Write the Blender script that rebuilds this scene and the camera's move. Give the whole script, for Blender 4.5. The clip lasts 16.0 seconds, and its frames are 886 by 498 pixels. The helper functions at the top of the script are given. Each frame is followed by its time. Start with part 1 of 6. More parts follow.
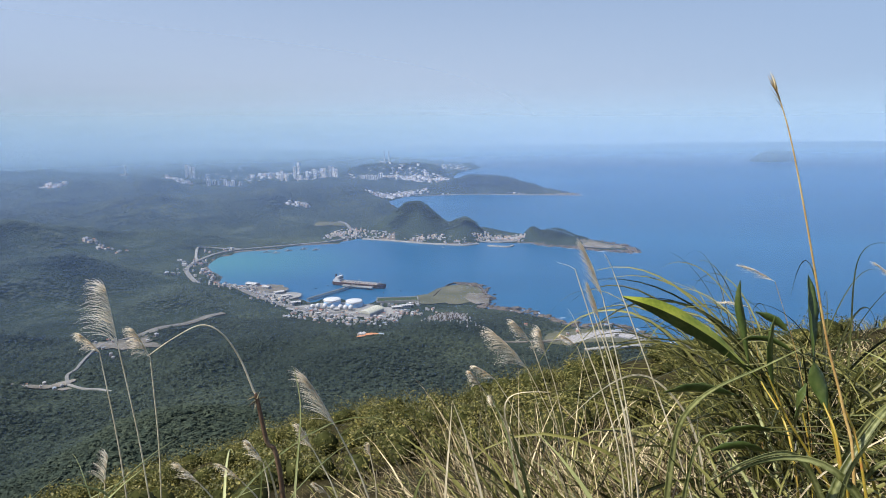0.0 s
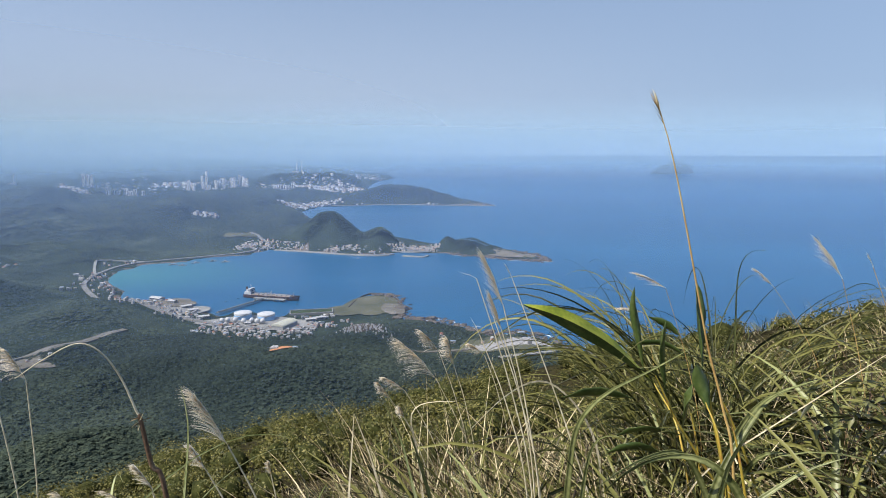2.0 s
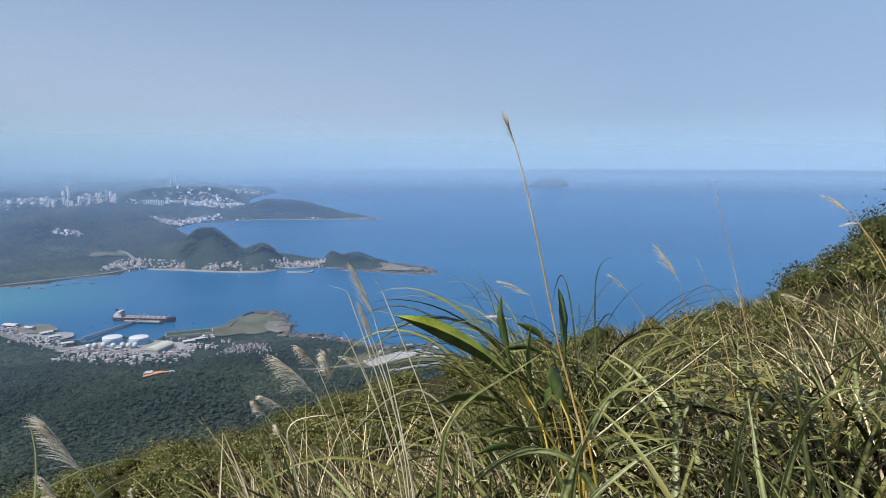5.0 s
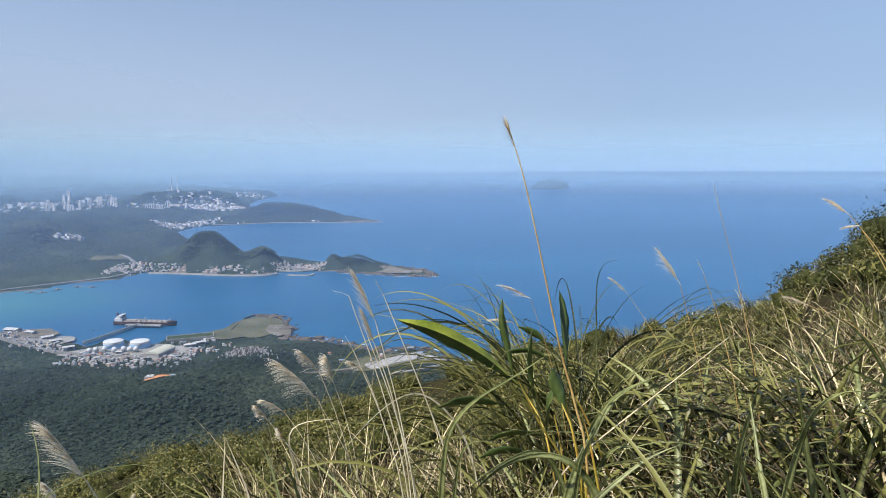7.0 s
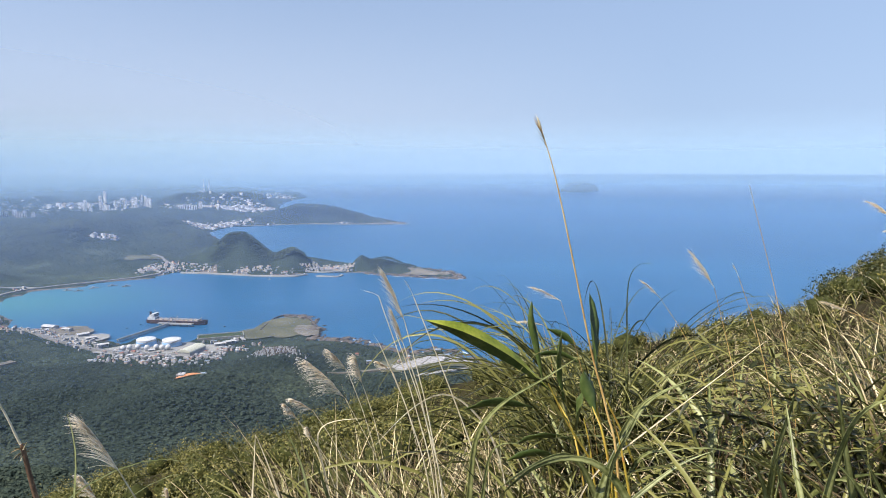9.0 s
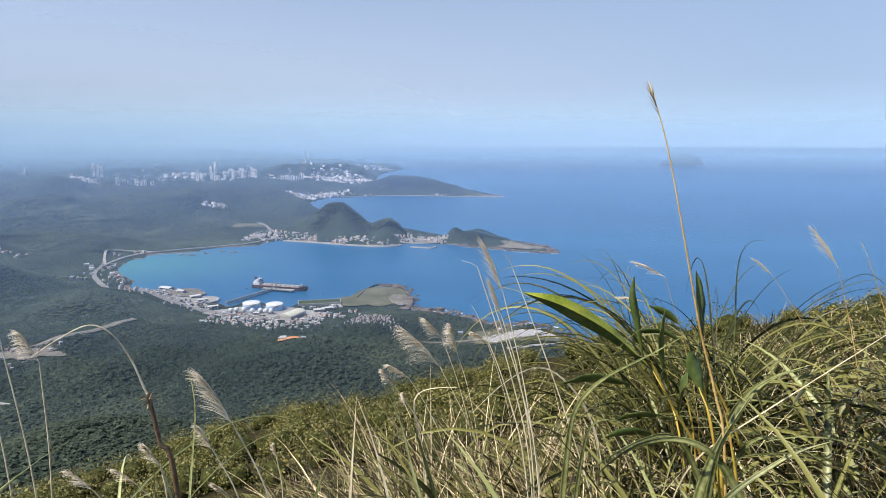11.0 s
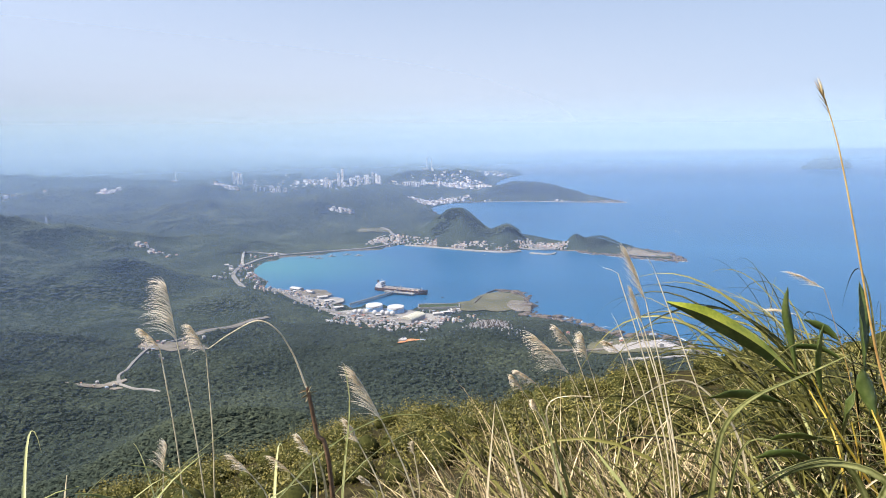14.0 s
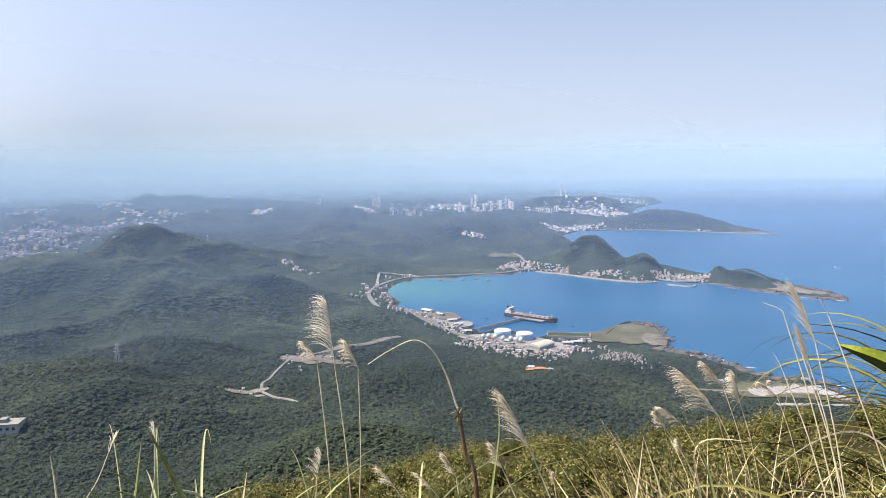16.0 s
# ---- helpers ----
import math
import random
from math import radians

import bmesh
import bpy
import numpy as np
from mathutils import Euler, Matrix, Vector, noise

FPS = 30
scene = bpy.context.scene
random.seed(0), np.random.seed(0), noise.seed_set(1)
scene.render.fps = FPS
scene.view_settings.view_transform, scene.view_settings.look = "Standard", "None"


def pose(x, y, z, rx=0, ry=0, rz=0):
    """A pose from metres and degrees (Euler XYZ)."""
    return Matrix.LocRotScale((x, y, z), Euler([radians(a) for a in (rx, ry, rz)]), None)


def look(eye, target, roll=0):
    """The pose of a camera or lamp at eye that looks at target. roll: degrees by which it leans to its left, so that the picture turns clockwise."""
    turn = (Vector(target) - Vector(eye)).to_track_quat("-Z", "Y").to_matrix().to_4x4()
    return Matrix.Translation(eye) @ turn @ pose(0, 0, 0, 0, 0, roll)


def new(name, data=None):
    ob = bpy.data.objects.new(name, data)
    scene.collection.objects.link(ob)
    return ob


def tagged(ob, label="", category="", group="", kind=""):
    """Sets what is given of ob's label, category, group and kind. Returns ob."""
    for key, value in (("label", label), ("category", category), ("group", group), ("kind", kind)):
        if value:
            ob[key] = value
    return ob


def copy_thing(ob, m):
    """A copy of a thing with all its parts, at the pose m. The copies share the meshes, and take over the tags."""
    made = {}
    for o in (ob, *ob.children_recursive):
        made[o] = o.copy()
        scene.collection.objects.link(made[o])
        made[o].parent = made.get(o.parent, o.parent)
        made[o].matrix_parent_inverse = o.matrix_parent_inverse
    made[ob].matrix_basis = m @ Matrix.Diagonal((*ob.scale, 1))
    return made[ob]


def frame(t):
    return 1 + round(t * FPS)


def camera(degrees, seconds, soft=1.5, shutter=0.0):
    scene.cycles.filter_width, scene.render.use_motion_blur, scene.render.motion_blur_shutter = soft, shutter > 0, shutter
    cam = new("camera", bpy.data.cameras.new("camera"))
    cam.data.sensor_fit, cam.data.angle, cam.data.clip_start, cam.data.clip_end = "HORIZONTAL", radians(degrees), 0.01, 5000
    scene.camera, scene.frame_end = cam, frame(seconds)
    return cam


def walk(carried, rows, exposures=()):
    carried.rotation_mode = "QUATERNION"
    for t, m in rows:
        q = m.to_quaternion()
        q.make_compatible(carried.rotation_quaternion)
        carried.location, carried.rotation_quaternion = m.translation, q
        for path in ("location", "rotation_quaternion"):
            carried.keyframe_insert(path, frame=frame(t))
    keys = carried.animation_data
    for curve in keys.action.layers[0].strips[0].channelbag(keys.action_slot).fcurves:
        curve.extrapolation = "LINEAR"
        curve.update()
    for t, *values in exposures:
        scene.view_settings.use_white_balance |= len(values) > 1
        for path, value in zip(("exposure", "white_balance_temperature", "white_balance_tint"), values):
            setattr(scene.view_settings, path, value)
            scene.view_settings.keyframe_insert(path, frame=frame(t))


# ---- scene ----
cam = camera(67.2, 16.0, soft=0.95)
PATH = [
    (0, (0.09, -0.028, 147.075), (0.022, 1.943, 146.742), -0.9),
    (0.5, (0.106, -0.025, 147.081), (0.121, 1.949, 146.762), -0.4),
    (1, (0.121, -0.026, 147.077), (0.194, 1.947, 146.756), -0.7),
    (1.5, (0.135, -0.022, 147.076), (0.264, 1.949, 146.765), -0.4),
    (2, (0.147, -0.021, 147.074), (0.333, 1.947, 146.769), -0.2),
    (2.5, (0.166, -0.034, 147.072), (0.443, 1.924, 146.772), -0.3),
    (3, (0.184, -0.056, 147.074), (0.574, 1.884, 146.779), -0.4),
    (3.5, (0.199, -0.075, 147.078), (0.657, 1.852, 146.801), -0.1),
    (4, (0.208, -0.093, 147.081), (0.723, 1.821, 146.814), -0.0),
    (6.5, (0.203, -0.115, 147.085), (0.727, 1.797, 146.823), -0.1),
    (7, (0.203, -0.113, 147.09), (0.723, 1.801, 146.832), -0.3),
    (7.5, (0.198, -0.117, 147.087), (0.706, 1.8, 146.827), -0.2),
    (8, (0.196, -0.122, 147.089), (0.688, 1.802, 146.848), -0.3),
    (10.5, (0.189, -0.074, 147.068), (0.439, 1.886, 146.758), 0.1),
    (11, (0.17, -0.082, 147.07), (0.332, 1.884, 146.739), -0.1),
    (11.5, (0.16, -0.094, 147.073), (0.272, 1.876, 146.747), -0.2),
    (12, (0.131, -0.098, 147.073), (0.119, 1.876, 146.751), -0.3),
    (12.5, (0.107, -0.094, 147.072), (-0.005, 1.878, 146.757), -0.9),
    (13, (0.105, -0.093, 147.07), (-0.029, 1.878, 146.756), -1.1),
    (13.5, (0.09, -0.091, 147.07), (-0.088, 1.876, 146.757), -1.2),
    (14, (0.083, -0.094, 147.07), (-0.11, 1.873, 146.759), -1.0),
    (14.5, (0.078, -0.088, 147.07), (-0.132, 1.876, 146.753), -0.9),
    (15, (0.051, -0.099, 147.07), (-0.328, 1.842, 146.778), -1.1),
    (15.5, (0.024, -0.115, 147.076), (-0.458, 1.806, 146.793), -0.9),
    (16, (0.015, -0.131, 147.076), (-0.562, 1.77, 146.846), -0.6),
]
walk(cam, [(t, look(eye, target, roll)) for t, eye, target, roll in PATH], exposures=[(0, 0.98, 6550, 11), (3.5, 0.82, 6400, 9.5), (6.5, 0.87, 6350, 9), (7, 0.95, 6420, 9.8), (7.5, 1.12, 6560, 10.8), (8, 1.22, 6620, 11.8), (10.5, 1.1, 6600, 11.7), (11.8, 1.11, 6740, 12.2), (12.6, 1.24, 6930, 13), (14.5, 1.42, 7200, 14.2), (16, 1.38, 7250, 14.2)])

# ---- world, sun ----
SUN_ELEV, SUN_BEAR = 53.0, -110.0        # degrees; bearing clockwise from +y
world = bpy.data.worlds.new("world")
scene.world = world
world.use_nodes = True
wn, wl = world.node_tree.nodes, world.node_tree.links
wn.clear()
w_out, w_bg, w_sky = wn.new("ShaderNodeOutputWorld"), wn.new("ShaderNodeBackground"), wn.new("ShaderNodeTexSky")
w_sky.sky_type, w_sky.sun_disc = "NISHITA", False
w_sky.sun_elevation, w_sky.sun_rotation = radians(SUN_ELEV), radians(SUN_BEAR)
w_sky.altitude, w_sky.air_density, w_sky.dust_density, w_sky.ozone_density = 150, 1.2, 2.0, 2.5
w_tc, w_sep, w_max, w_com = wn.new("ShaderNodeTexCoord"), wn.new("ShaderNodeSeparateXYZ"), wn.new("ShaderNodeMath"), wn.new("ShaderNodeCombineXYZ")
w_max.operation, w_max.inputs[1].default_value = "MAXIMUM", 0.0
wl.new(w_tc.outputs["Generated"], w_sep.inputs[0])
wl.new(w_sep.outputs[2], w_max.inputs[0])
wl.new(w_sep.outputs[0], w_com.inputs[0])
wl.new(w_sep.outputs[1], w_com.inputs[1])
w_lift = wn.new("ShaderNodeMath")
w_lift.operation, w_lift.inputs[1].default_value, w_lift.inputs[2].default_value = "MULTIPLY_ADD", 0.32, 0.19
wl.new(w_max.outputs[0], w_lift.inputs[0])
wl.new(w_lift.outputs[0], w_com.inputs[2])
wl.new(w_com.outputs[0], w_sky.inputs["Vector"])
w_tint = wn.new("ShaderNodeMix")
w_tint.data_type, w_tint.blend_type = "RGBA", "MULTIPLY"
w_tint.inputs["Factor"].default_value, w_tint.inputs["B"].default_value = 1.0, (1.06, 0.985, 1.0, 1)
wl.new(w_sky.outputs[0], w_tint.inputs["A"])
wl.new(w_tint.outputs["Result"], w_bg.inputs["Color"])
w_bg.inputs["Strength"].default_value = 0.078
wl.new(w_bg.outputs[0], w_out.inputs[0])
sun = new("sun", bpy.data.lights.new("sun", "SUN"))
sun.data.energy, sun.data.angle, sun.data.color = 4.0, radians(0.6), (1.0, 0.95, 0.87)
sun_from = Vector((math.sin(radians(SUN_BEAR)) * math.cos(radians(SUN_ELEV)), math.cos(radians(SUN_BEAR)) * math.cos(radians(SUN_ELEV)), math.sin(radians(SUN_ELEV))))
sun.matrix_world = look(sun_from * 300, (0, 0, 0))

# ---- materials ----


def material(name, colours, scale=1.0, rough=0.7, bump=0.0, fine=6.0, spread=0.0, through_light=0.0, spec=0.3, metal=0.0, coord="Object", along=None, stretch=(1, 1, 1)):
    """Principled surface: three colours mixed by noise at two scales; spread mixes in a random tone a piece; through_light lets leaves glow."""
    m = bpy.data.materials.new(name)
    m.use_nodes = True
    n, l = m.node_tree.nodes, m.node_tree.links
    n.clear()
    out, bsdf = n.new("ShaderNodeOutputMaterial"), n.new("ShaderNodeBsdfPrincipled")
    tc, mp = n.new("ShaderNodeTexCoord"), n.new("ShaderNodeMapping")
    mp.inputs["Scale"].default_value = stretch
    l.new(tc.outputs[coord], mp.inputs[0])
    a, b = n.new("ShaderNodeTexNoise"), n.new("ShaderNodeTexNoise")
    a.inputs["Scale"].default_value, a.inputs["Detail"].default_value = scale, 5.0
    b.inputs["Scale"].default_value, b.inputs["Detail"].default_value = scale * fine, 3.0
    for tex in (a, b):
        l.new(mp.outputs[0], tex.inputs["Vector"])
    mix = n.new("ShaderNodeMath")
    mix.operation = "MULTIPLY_ADD"
    mix.inputs[1].default_value = 0.35
    l.new(b.outputs["Fac"], mix.inputs[0])
    half = n.new("ShaderNodeMath")
    half.operation, half.inputs[1].default_value = "MULTIPLY", 0.65
    l.new(a.outputs["Fac"], half.inputs[0])
    l.new(half.outputs[0], mix.inputs[2])
    value = mix.outputs[0]
    if spread:
        geo, sm = n.new("ShaderNodeNewGeometry"), n.new("ShaderNodeMapRange")
        sm.inputs["To Min"].default_value, sm.inputs["To Max"].default_value = -spread, spread
        l.new(geo.outputs["Random Per Island"], sm.inputs["Value"])
        add = n.new("ShaderNodeMath")
        l.new(value, add.inputs[0])
        l.new(sm.outputs[0], add.inputs[1])
        value = add.outputs[0]
    if along:
        at, am = n.new("ShaderNodeAttribute"), n.new("ShaderNodeMath")
        at.attribute_name = "along"
        am.operation, am.inputs[1].default_value = "MULTIPLY_ADD", along
        l.new(at.outputs["Fac"], am.inputs[0])
        l.new(value, am.inputs[2])
        value = am.outputs[0]
    ramp = n.new("ShaderNodeValToRGB")
    ramp.color_ramp.elements[0].position, ramp.color_ramp.elements[1].position = 0.3, 0.7
    ramp.color_ramp.elements[0].color = (*colours[0], 1)
    ramp.color_ramp.elements[1].color = (*colours[-1], 1)
    if len(colours) == 3:
        ramp.color_ramp.elements.new(0.5).color = (*colours[1], 1)
    l.new(value, ramp.inputs[0])
    l.new(ramp.outputs[0], bsdf.inputs["Base Color"])
    bsdf.inputs["Roughness"].default_value, bsdf.inputs["Metallic"].default_value = rough, metal
    bsdf.inputs["Specular IOR Level"].default_value = spec
    if bump:
        bp = n.new("ShaderNodeBump")
        bp.inputs["Strength"].default_value, bp.inputs["Distance"].default_value = min(1.0, bump), 1.0 / (scale * fine) if scale else 0.1
        l.new(b.outputs["Fac"], bp.inputs["Height"])
        l.new(bp.outputs[0], bsdf.inputs["Normal"])
    if through_light:
        tr, ms = n.new("ShaderNodeBsdfTranslucent"), n.new("ShaderNodeMixShader")
        ms.inputs[0].default_value = through_light
        l.new(ramp.outputs[0], tr.inputs["Color"])
        l.new(bsdf.outputs[0], ms.inputs[1])
        l.new(tr.outputs[0], ms.inputs[2])
        l.new(ms.outputs[0], out.inputs[0])
    else:
        l.new(bsdf.outputs[0], out.inputs[0])
    return m


def sea_material():
    m = material("sea_water", [(0.006, 0.068, 0.16), (0.008, 0.08, 0.182), (0.012, 0.093, 0.2)], scale=0.004, rough=0.32, spec=0.26, fine=9.0, stretch=(0.5, 1.6, 1))
    n, l = m.node_tree.nodes, m.node_tree.links
    bsdf = next(x for x in n if x.type == "BSDF_PRINCIPLED")
    ramp = next(x for x in n if x.type == "VALTORGB")
    bsdf.inputs["IOR"].default_value = 1.33
    # green shallows in the head of the bay
    tc, mp, gr, ms, mix = (n.new(k) for k in ("ShaderNodeTexCoord", "ShaderNodeMapping", "ShaderNodeTexGradient", "ShaderNodeMath", "ShaderNodeMix"))
    mp.vector_type = "TEXTURE"
    mp.inputs["Location"].default_value, mp.inputs["Scale"].default_value = (-300, 790, 0), (190, 150, 150)
    gr.gradient_type = "SPHERICAL"
    mix.data_type = "RGBA"
    ms.operation, ms.inputs[1].default_value = "MULTIPLY", 0.75
    mix.inputs["B"].default_value = (0.04, 0.17, 0.18, 1)
    l.new(tc.outputs["Object"], mp.inputs[0])
    l.new(mp.outputs[0], gr.inputs[0])
    l.new(gr.outputs["Fac"], ms.inputs[0])
    l.new(ms.outputs[0], mix.inputs["Factor"])
    l.new(ramp.outputs[0], mix.inputs["A"])
    l.new(mix.outputs["Result"], bsdf.inputs["Base Color"])
    w, bp = n.new("ShaderNodeTexNoise"), n.new("ShaderNodeBump")
    w.inputs["Scale"].default_value, w.inputs["Detail"].default_value = 0.5, 6.0
    bp.inputs["Strength"].default_value, bp.inputs["Distance"].default_value = 0.6, 0.5
    l.new(tc.outputs["Object"], w.inputs["Vector"])
    l.new(w.outputs["Fac"], bp.inputs["Height"])
    l.new(bp.outputs[0], bsdf.inputs["Normal"])
    return m


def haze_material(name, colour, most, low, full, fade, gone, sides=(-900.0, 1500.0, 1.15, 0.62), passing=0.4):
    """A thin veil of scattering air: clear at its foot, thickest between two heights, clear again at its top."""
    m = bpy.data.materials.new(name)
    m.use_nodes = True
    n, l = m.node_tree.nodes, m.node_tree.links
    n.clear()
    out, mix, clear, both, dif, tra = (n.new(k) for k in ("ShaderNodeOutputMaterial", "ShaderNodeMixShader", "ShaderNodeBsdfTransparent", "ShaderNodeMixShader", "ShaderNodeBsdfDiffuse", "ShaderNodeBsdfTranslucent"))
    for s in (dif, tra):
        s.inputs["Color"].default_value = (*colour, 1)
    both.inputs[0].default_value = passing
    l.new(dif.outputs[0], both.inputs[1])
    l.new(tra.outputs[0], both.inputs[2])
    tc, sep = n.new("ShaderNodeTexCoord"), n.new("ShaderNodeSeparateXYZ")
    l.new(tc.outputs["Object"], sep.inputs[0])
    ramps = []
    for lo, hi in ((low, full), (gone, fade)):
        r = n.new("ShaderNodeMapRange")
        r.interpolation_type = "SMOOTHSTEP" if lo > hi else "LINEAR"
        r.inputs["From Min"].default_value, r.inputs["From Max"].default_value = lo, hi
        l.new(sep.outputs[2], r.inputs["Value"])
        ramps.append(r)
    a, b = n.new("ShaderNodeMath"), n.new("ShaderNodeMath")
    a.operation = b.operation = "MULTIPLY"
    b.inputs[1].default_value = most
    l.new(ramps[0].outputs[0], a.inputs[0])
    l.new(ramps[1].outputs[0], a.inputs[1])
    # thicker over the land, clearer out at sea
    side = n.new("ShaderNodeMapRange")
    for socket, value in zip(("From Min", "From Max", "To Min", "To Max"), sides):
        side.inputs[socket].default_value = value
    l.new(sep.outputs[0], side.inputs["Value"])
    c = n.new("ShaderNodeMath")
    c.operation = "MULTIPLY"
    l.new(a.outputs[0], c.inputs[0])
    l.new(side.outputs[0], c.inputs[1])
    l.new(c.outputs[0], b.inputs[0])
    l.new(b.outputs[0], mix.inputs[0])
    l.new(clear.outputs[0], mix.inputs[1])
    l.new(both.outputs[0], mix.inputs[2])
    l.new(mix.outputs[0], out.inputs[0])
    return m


SEA = sea_material()
EARTH = material("wooded_ground", [(0.016, 0.025, 0.02), (0.026, 0.038, 0.029), (0.04, 0.055, 0.038)], scale=0.06, rough=0.95, bump=0.8, fine=7, spec=0.05)
WOODS = material("tree_crowns", [(0.022, 0.033, 0.027), (0.038, 0.054, 0.043), (0.074, 0.092, 0.06)], scale=0.012, rough=0.8, bump=0.9, fine=170, spread=0.11, through_light=0.15, spec=0.06)
SHRUB = material("shrub_leaves", [(0.028, 0.031, 0.008), (0.1, 0.096, 0.022), (0.26, 0.222, 0.062)], scale=0.8, rough=0.55, fine=5, spread=0.09, through_light=0.2, spec=0.3)
SHRUB_DARK = material("dark_shrub_leaves", [(0.014, 0.02, 0.005), (0.042, 0.048, 0.011), (0.12, 0.108, 0.03)], scale=0.3, rough=0.5, fine=9, spread=0.16, through_light=0.2, spec=0.35)
GREEN = material("green_grass_blade", [(0.006, 0.009, 0.0025), (0.032, 0.036, 0.009), (0.168, 0.163, 0.048)], scale=3.0, rough=0.42, fine=14, spread=0.26, through_light=0.14, spec=0.28, along=0.1)
DRY = material("dry_grass_blade", [(0.026, 0.018, 0.01), (0.19, 0.142, 0.07), (0.66, 0.56, 0.35)], scale=3.0, rough=0.6, fine=10, spread=0.24, through_light=0.15, spec=0.2)
STRAW = material("pale_reed_stalk", [(0.42, 0.35, 0.22), (0.56, 0.49, 0.34), (0.7, 0.65, 0.5)], scale=8.0, rough=0.5, fine=8, spec=0.3)
FLUFF = material("plume_hair", [(0.78, 0.67, 0.5), (0.88, 0.8, 0.65), (0.95, 0.9, 0.8)], scale=10.0, rough=0.8, fine=8, spread=0.12, through_light=0.5, spec=0.1)
BLADE = material("yellow_green_blade", [(0.1, 0.125, 0.035), (0.2, 0.23, 0.075), (0.42, 0.44, 0.22)], scale=5.0, rough=0.45, fine=12, spread=0.1, through_light=0.3, spec=0.4, along=0.12)
FRESH = material("fresh_grass_blade", [(0.014, 0.019, 0.005), (0.07, 0.082, 0.022), (0.24, 0.255, 0.1)], scale=4.0, rough=0.42, fine=12, spread=0.2, through_light=0.2, spec=0.35, along=0.1)
REED = material("ochre_reed", [(0.24, 0.13, 0.04), (0.40, 0.26, 0.09), (0.5, 0.38, 0.16)], scale=6.0, rough=0.5, fine=8, spec=0.3)
# the ginger leaf twice: coloured as sunlit, then with shade put into the colour
LEAF_SUNLIT = material("sunlit_broad_leaf", [(0.07, 0.11, 0.012), (0.20, 0.24, 0.022), (0.36, 0.38, 0.05)], scale=7.0, rough=0.35, fine=9, through_light=0.3, spec=0.5, along=0.06)
LEAF_SHADED = material("shaded_broad_leaf", [(0.025, 0.046, 0.01), (0.06, 0.09, 0.022), (0.13, 0.155, 0.045)], scale=7.0, rough=0.35, fine=9, through_light=0.15, spec=0.5)
STEM = material("yellow_orange_stem", [(0.14, 0.13, 0.025), (0.36, 0.27, 0.04), (0.34, 0.15, 0.04)], scale=16.0, rough=0.4, fine=6, spec=0.4)
BROWN = material("withered_stem", [(0.05, 0.03, 0.02), (0.13, 0.08, 0.05), (0.28, 0.2, 0.12)], scale=12.0, rough=0.75, fine=6, spec=0.15)
# dark olive for shrub cores: the shade behind the leaves, put into colour
CORE_SHADE = material("shrub_core_shade", [(0.016, 0.019, 0.006), (0.032, 0.036, 0.011), (0.06, 0.062, 0.02)], scale=4.0, rough=0.9, fine=6, spec=0.05)
SOIL = material("hillside_soil", [(0.011, 0.01, 0.005), (0.026, 0.022, 0.01), (0.048, 0.044, 0.016)], scale=1.5, rough=0.95, bump=0.5, fine=7, spec=0.05)
CONCRETE = material("pale_concrete", [(0.16, 0.16, 0.155), (0.22, 0.22, 0.21), (0.3, 0.3, 0.29)], scale=0.1, rough=0.85, bump=0.2, fine=9, spec=0.2)
ASPHALT = material("grey_road", [(0.12, 0.12, 0.12), (0.16, 0.16, 0.155), (0.2, 0.2, 0.195)], scale=0.2, rough=0.9, fine=8, spec=0.15)
BARE = material("bare_earth", [(0.085, 0.08, 0.06), (0.14, 0.13, 0.11), (0.22, 0.21, 0.19)], scale=0.08, rough=0.95, bump=0.4, fine=7, spec=0.1)
ORANGE = material("orange_soil", [(0.28, 0.12, 0.06), (0.42, 0.19, 0.09), (0.55, 0.33, 0.2)], scale=0.4, rough=0.95, fine=6, spec=0.1)
LAWN = material("mown_grass", [(0.06, 0.065, 0.04), (0.092, 0.094, 0.062), (0.135, 0.13, 0.09)], scale=0.05, rough=0.95, bump=0.3, fine=10, spec=0.1)
TURF = material("dark_turf", [(0.03, 0.045, 0.024), (0.042, 0.06, 0.03), (0.06, 0.075, 0.04)], scale=0.2, rough=0.95, fine=8, spec=0.05)
ROCK = material("shore_rock", [(0.055, 0.047, 0.04), (0.105, 0.09, 0.078), (0.19, 0.165, 0.14)], scale=0.15, rough=0.9, bump=0.8, fine=6, spec=0.2)
FOAM = material("surf_foam", [(0.3, 0.36, 0.42), (0.5, 0.55, 0.6), (0.7, 0.73, 0.76)], scale=0.6, rough=0.8, bump=0.4, fine=5)
WALLS = [material(f"house_wall_{k}", [tuple(v * f for v in c) for f in (0.8, 1.0, 1.12)], scale=0.9, rough=0.85, fine=5) for k, c in (("white", (0.33, 0.32, 0.31)), ("grey", (0.3, 0.3, 0.3)), ("tan", (0.48, 0.4, 0.32)), ("rose", (0.46, 0.33, 0.29)))]
ROOFS = [material(f"house_roof_{k}", [tuple(v * f for v in c) for f in (0.75, 1.0, 1.2)], scale=0.8, rough=0.7, fine=6) for k, c in (("pale", (0.3, 0.3, 0.295)), ("red", (0.3, 0.14, 0.1)), ("grey", (0.25, 0.25, 0.26)), ("blue", (0.2, 0.25, 0.31)), ("white", (0.38, 0.38, 0.38)))]
GLASS_DARK = material("window_dark", [(0.03, 0.04, 0.05), (0.05, 0.06, 0.07), (0.08, 0.09, 0.1)], scale=0.5, rough=0.15, spec=0.6)
WHITE = material("white_paint", [(0.42, 0.43, 0.44), (0.48, 0.49, 0.5), (0.53, 0.54, 0.55)], scale=0.3, rough=0.5, fine=8)
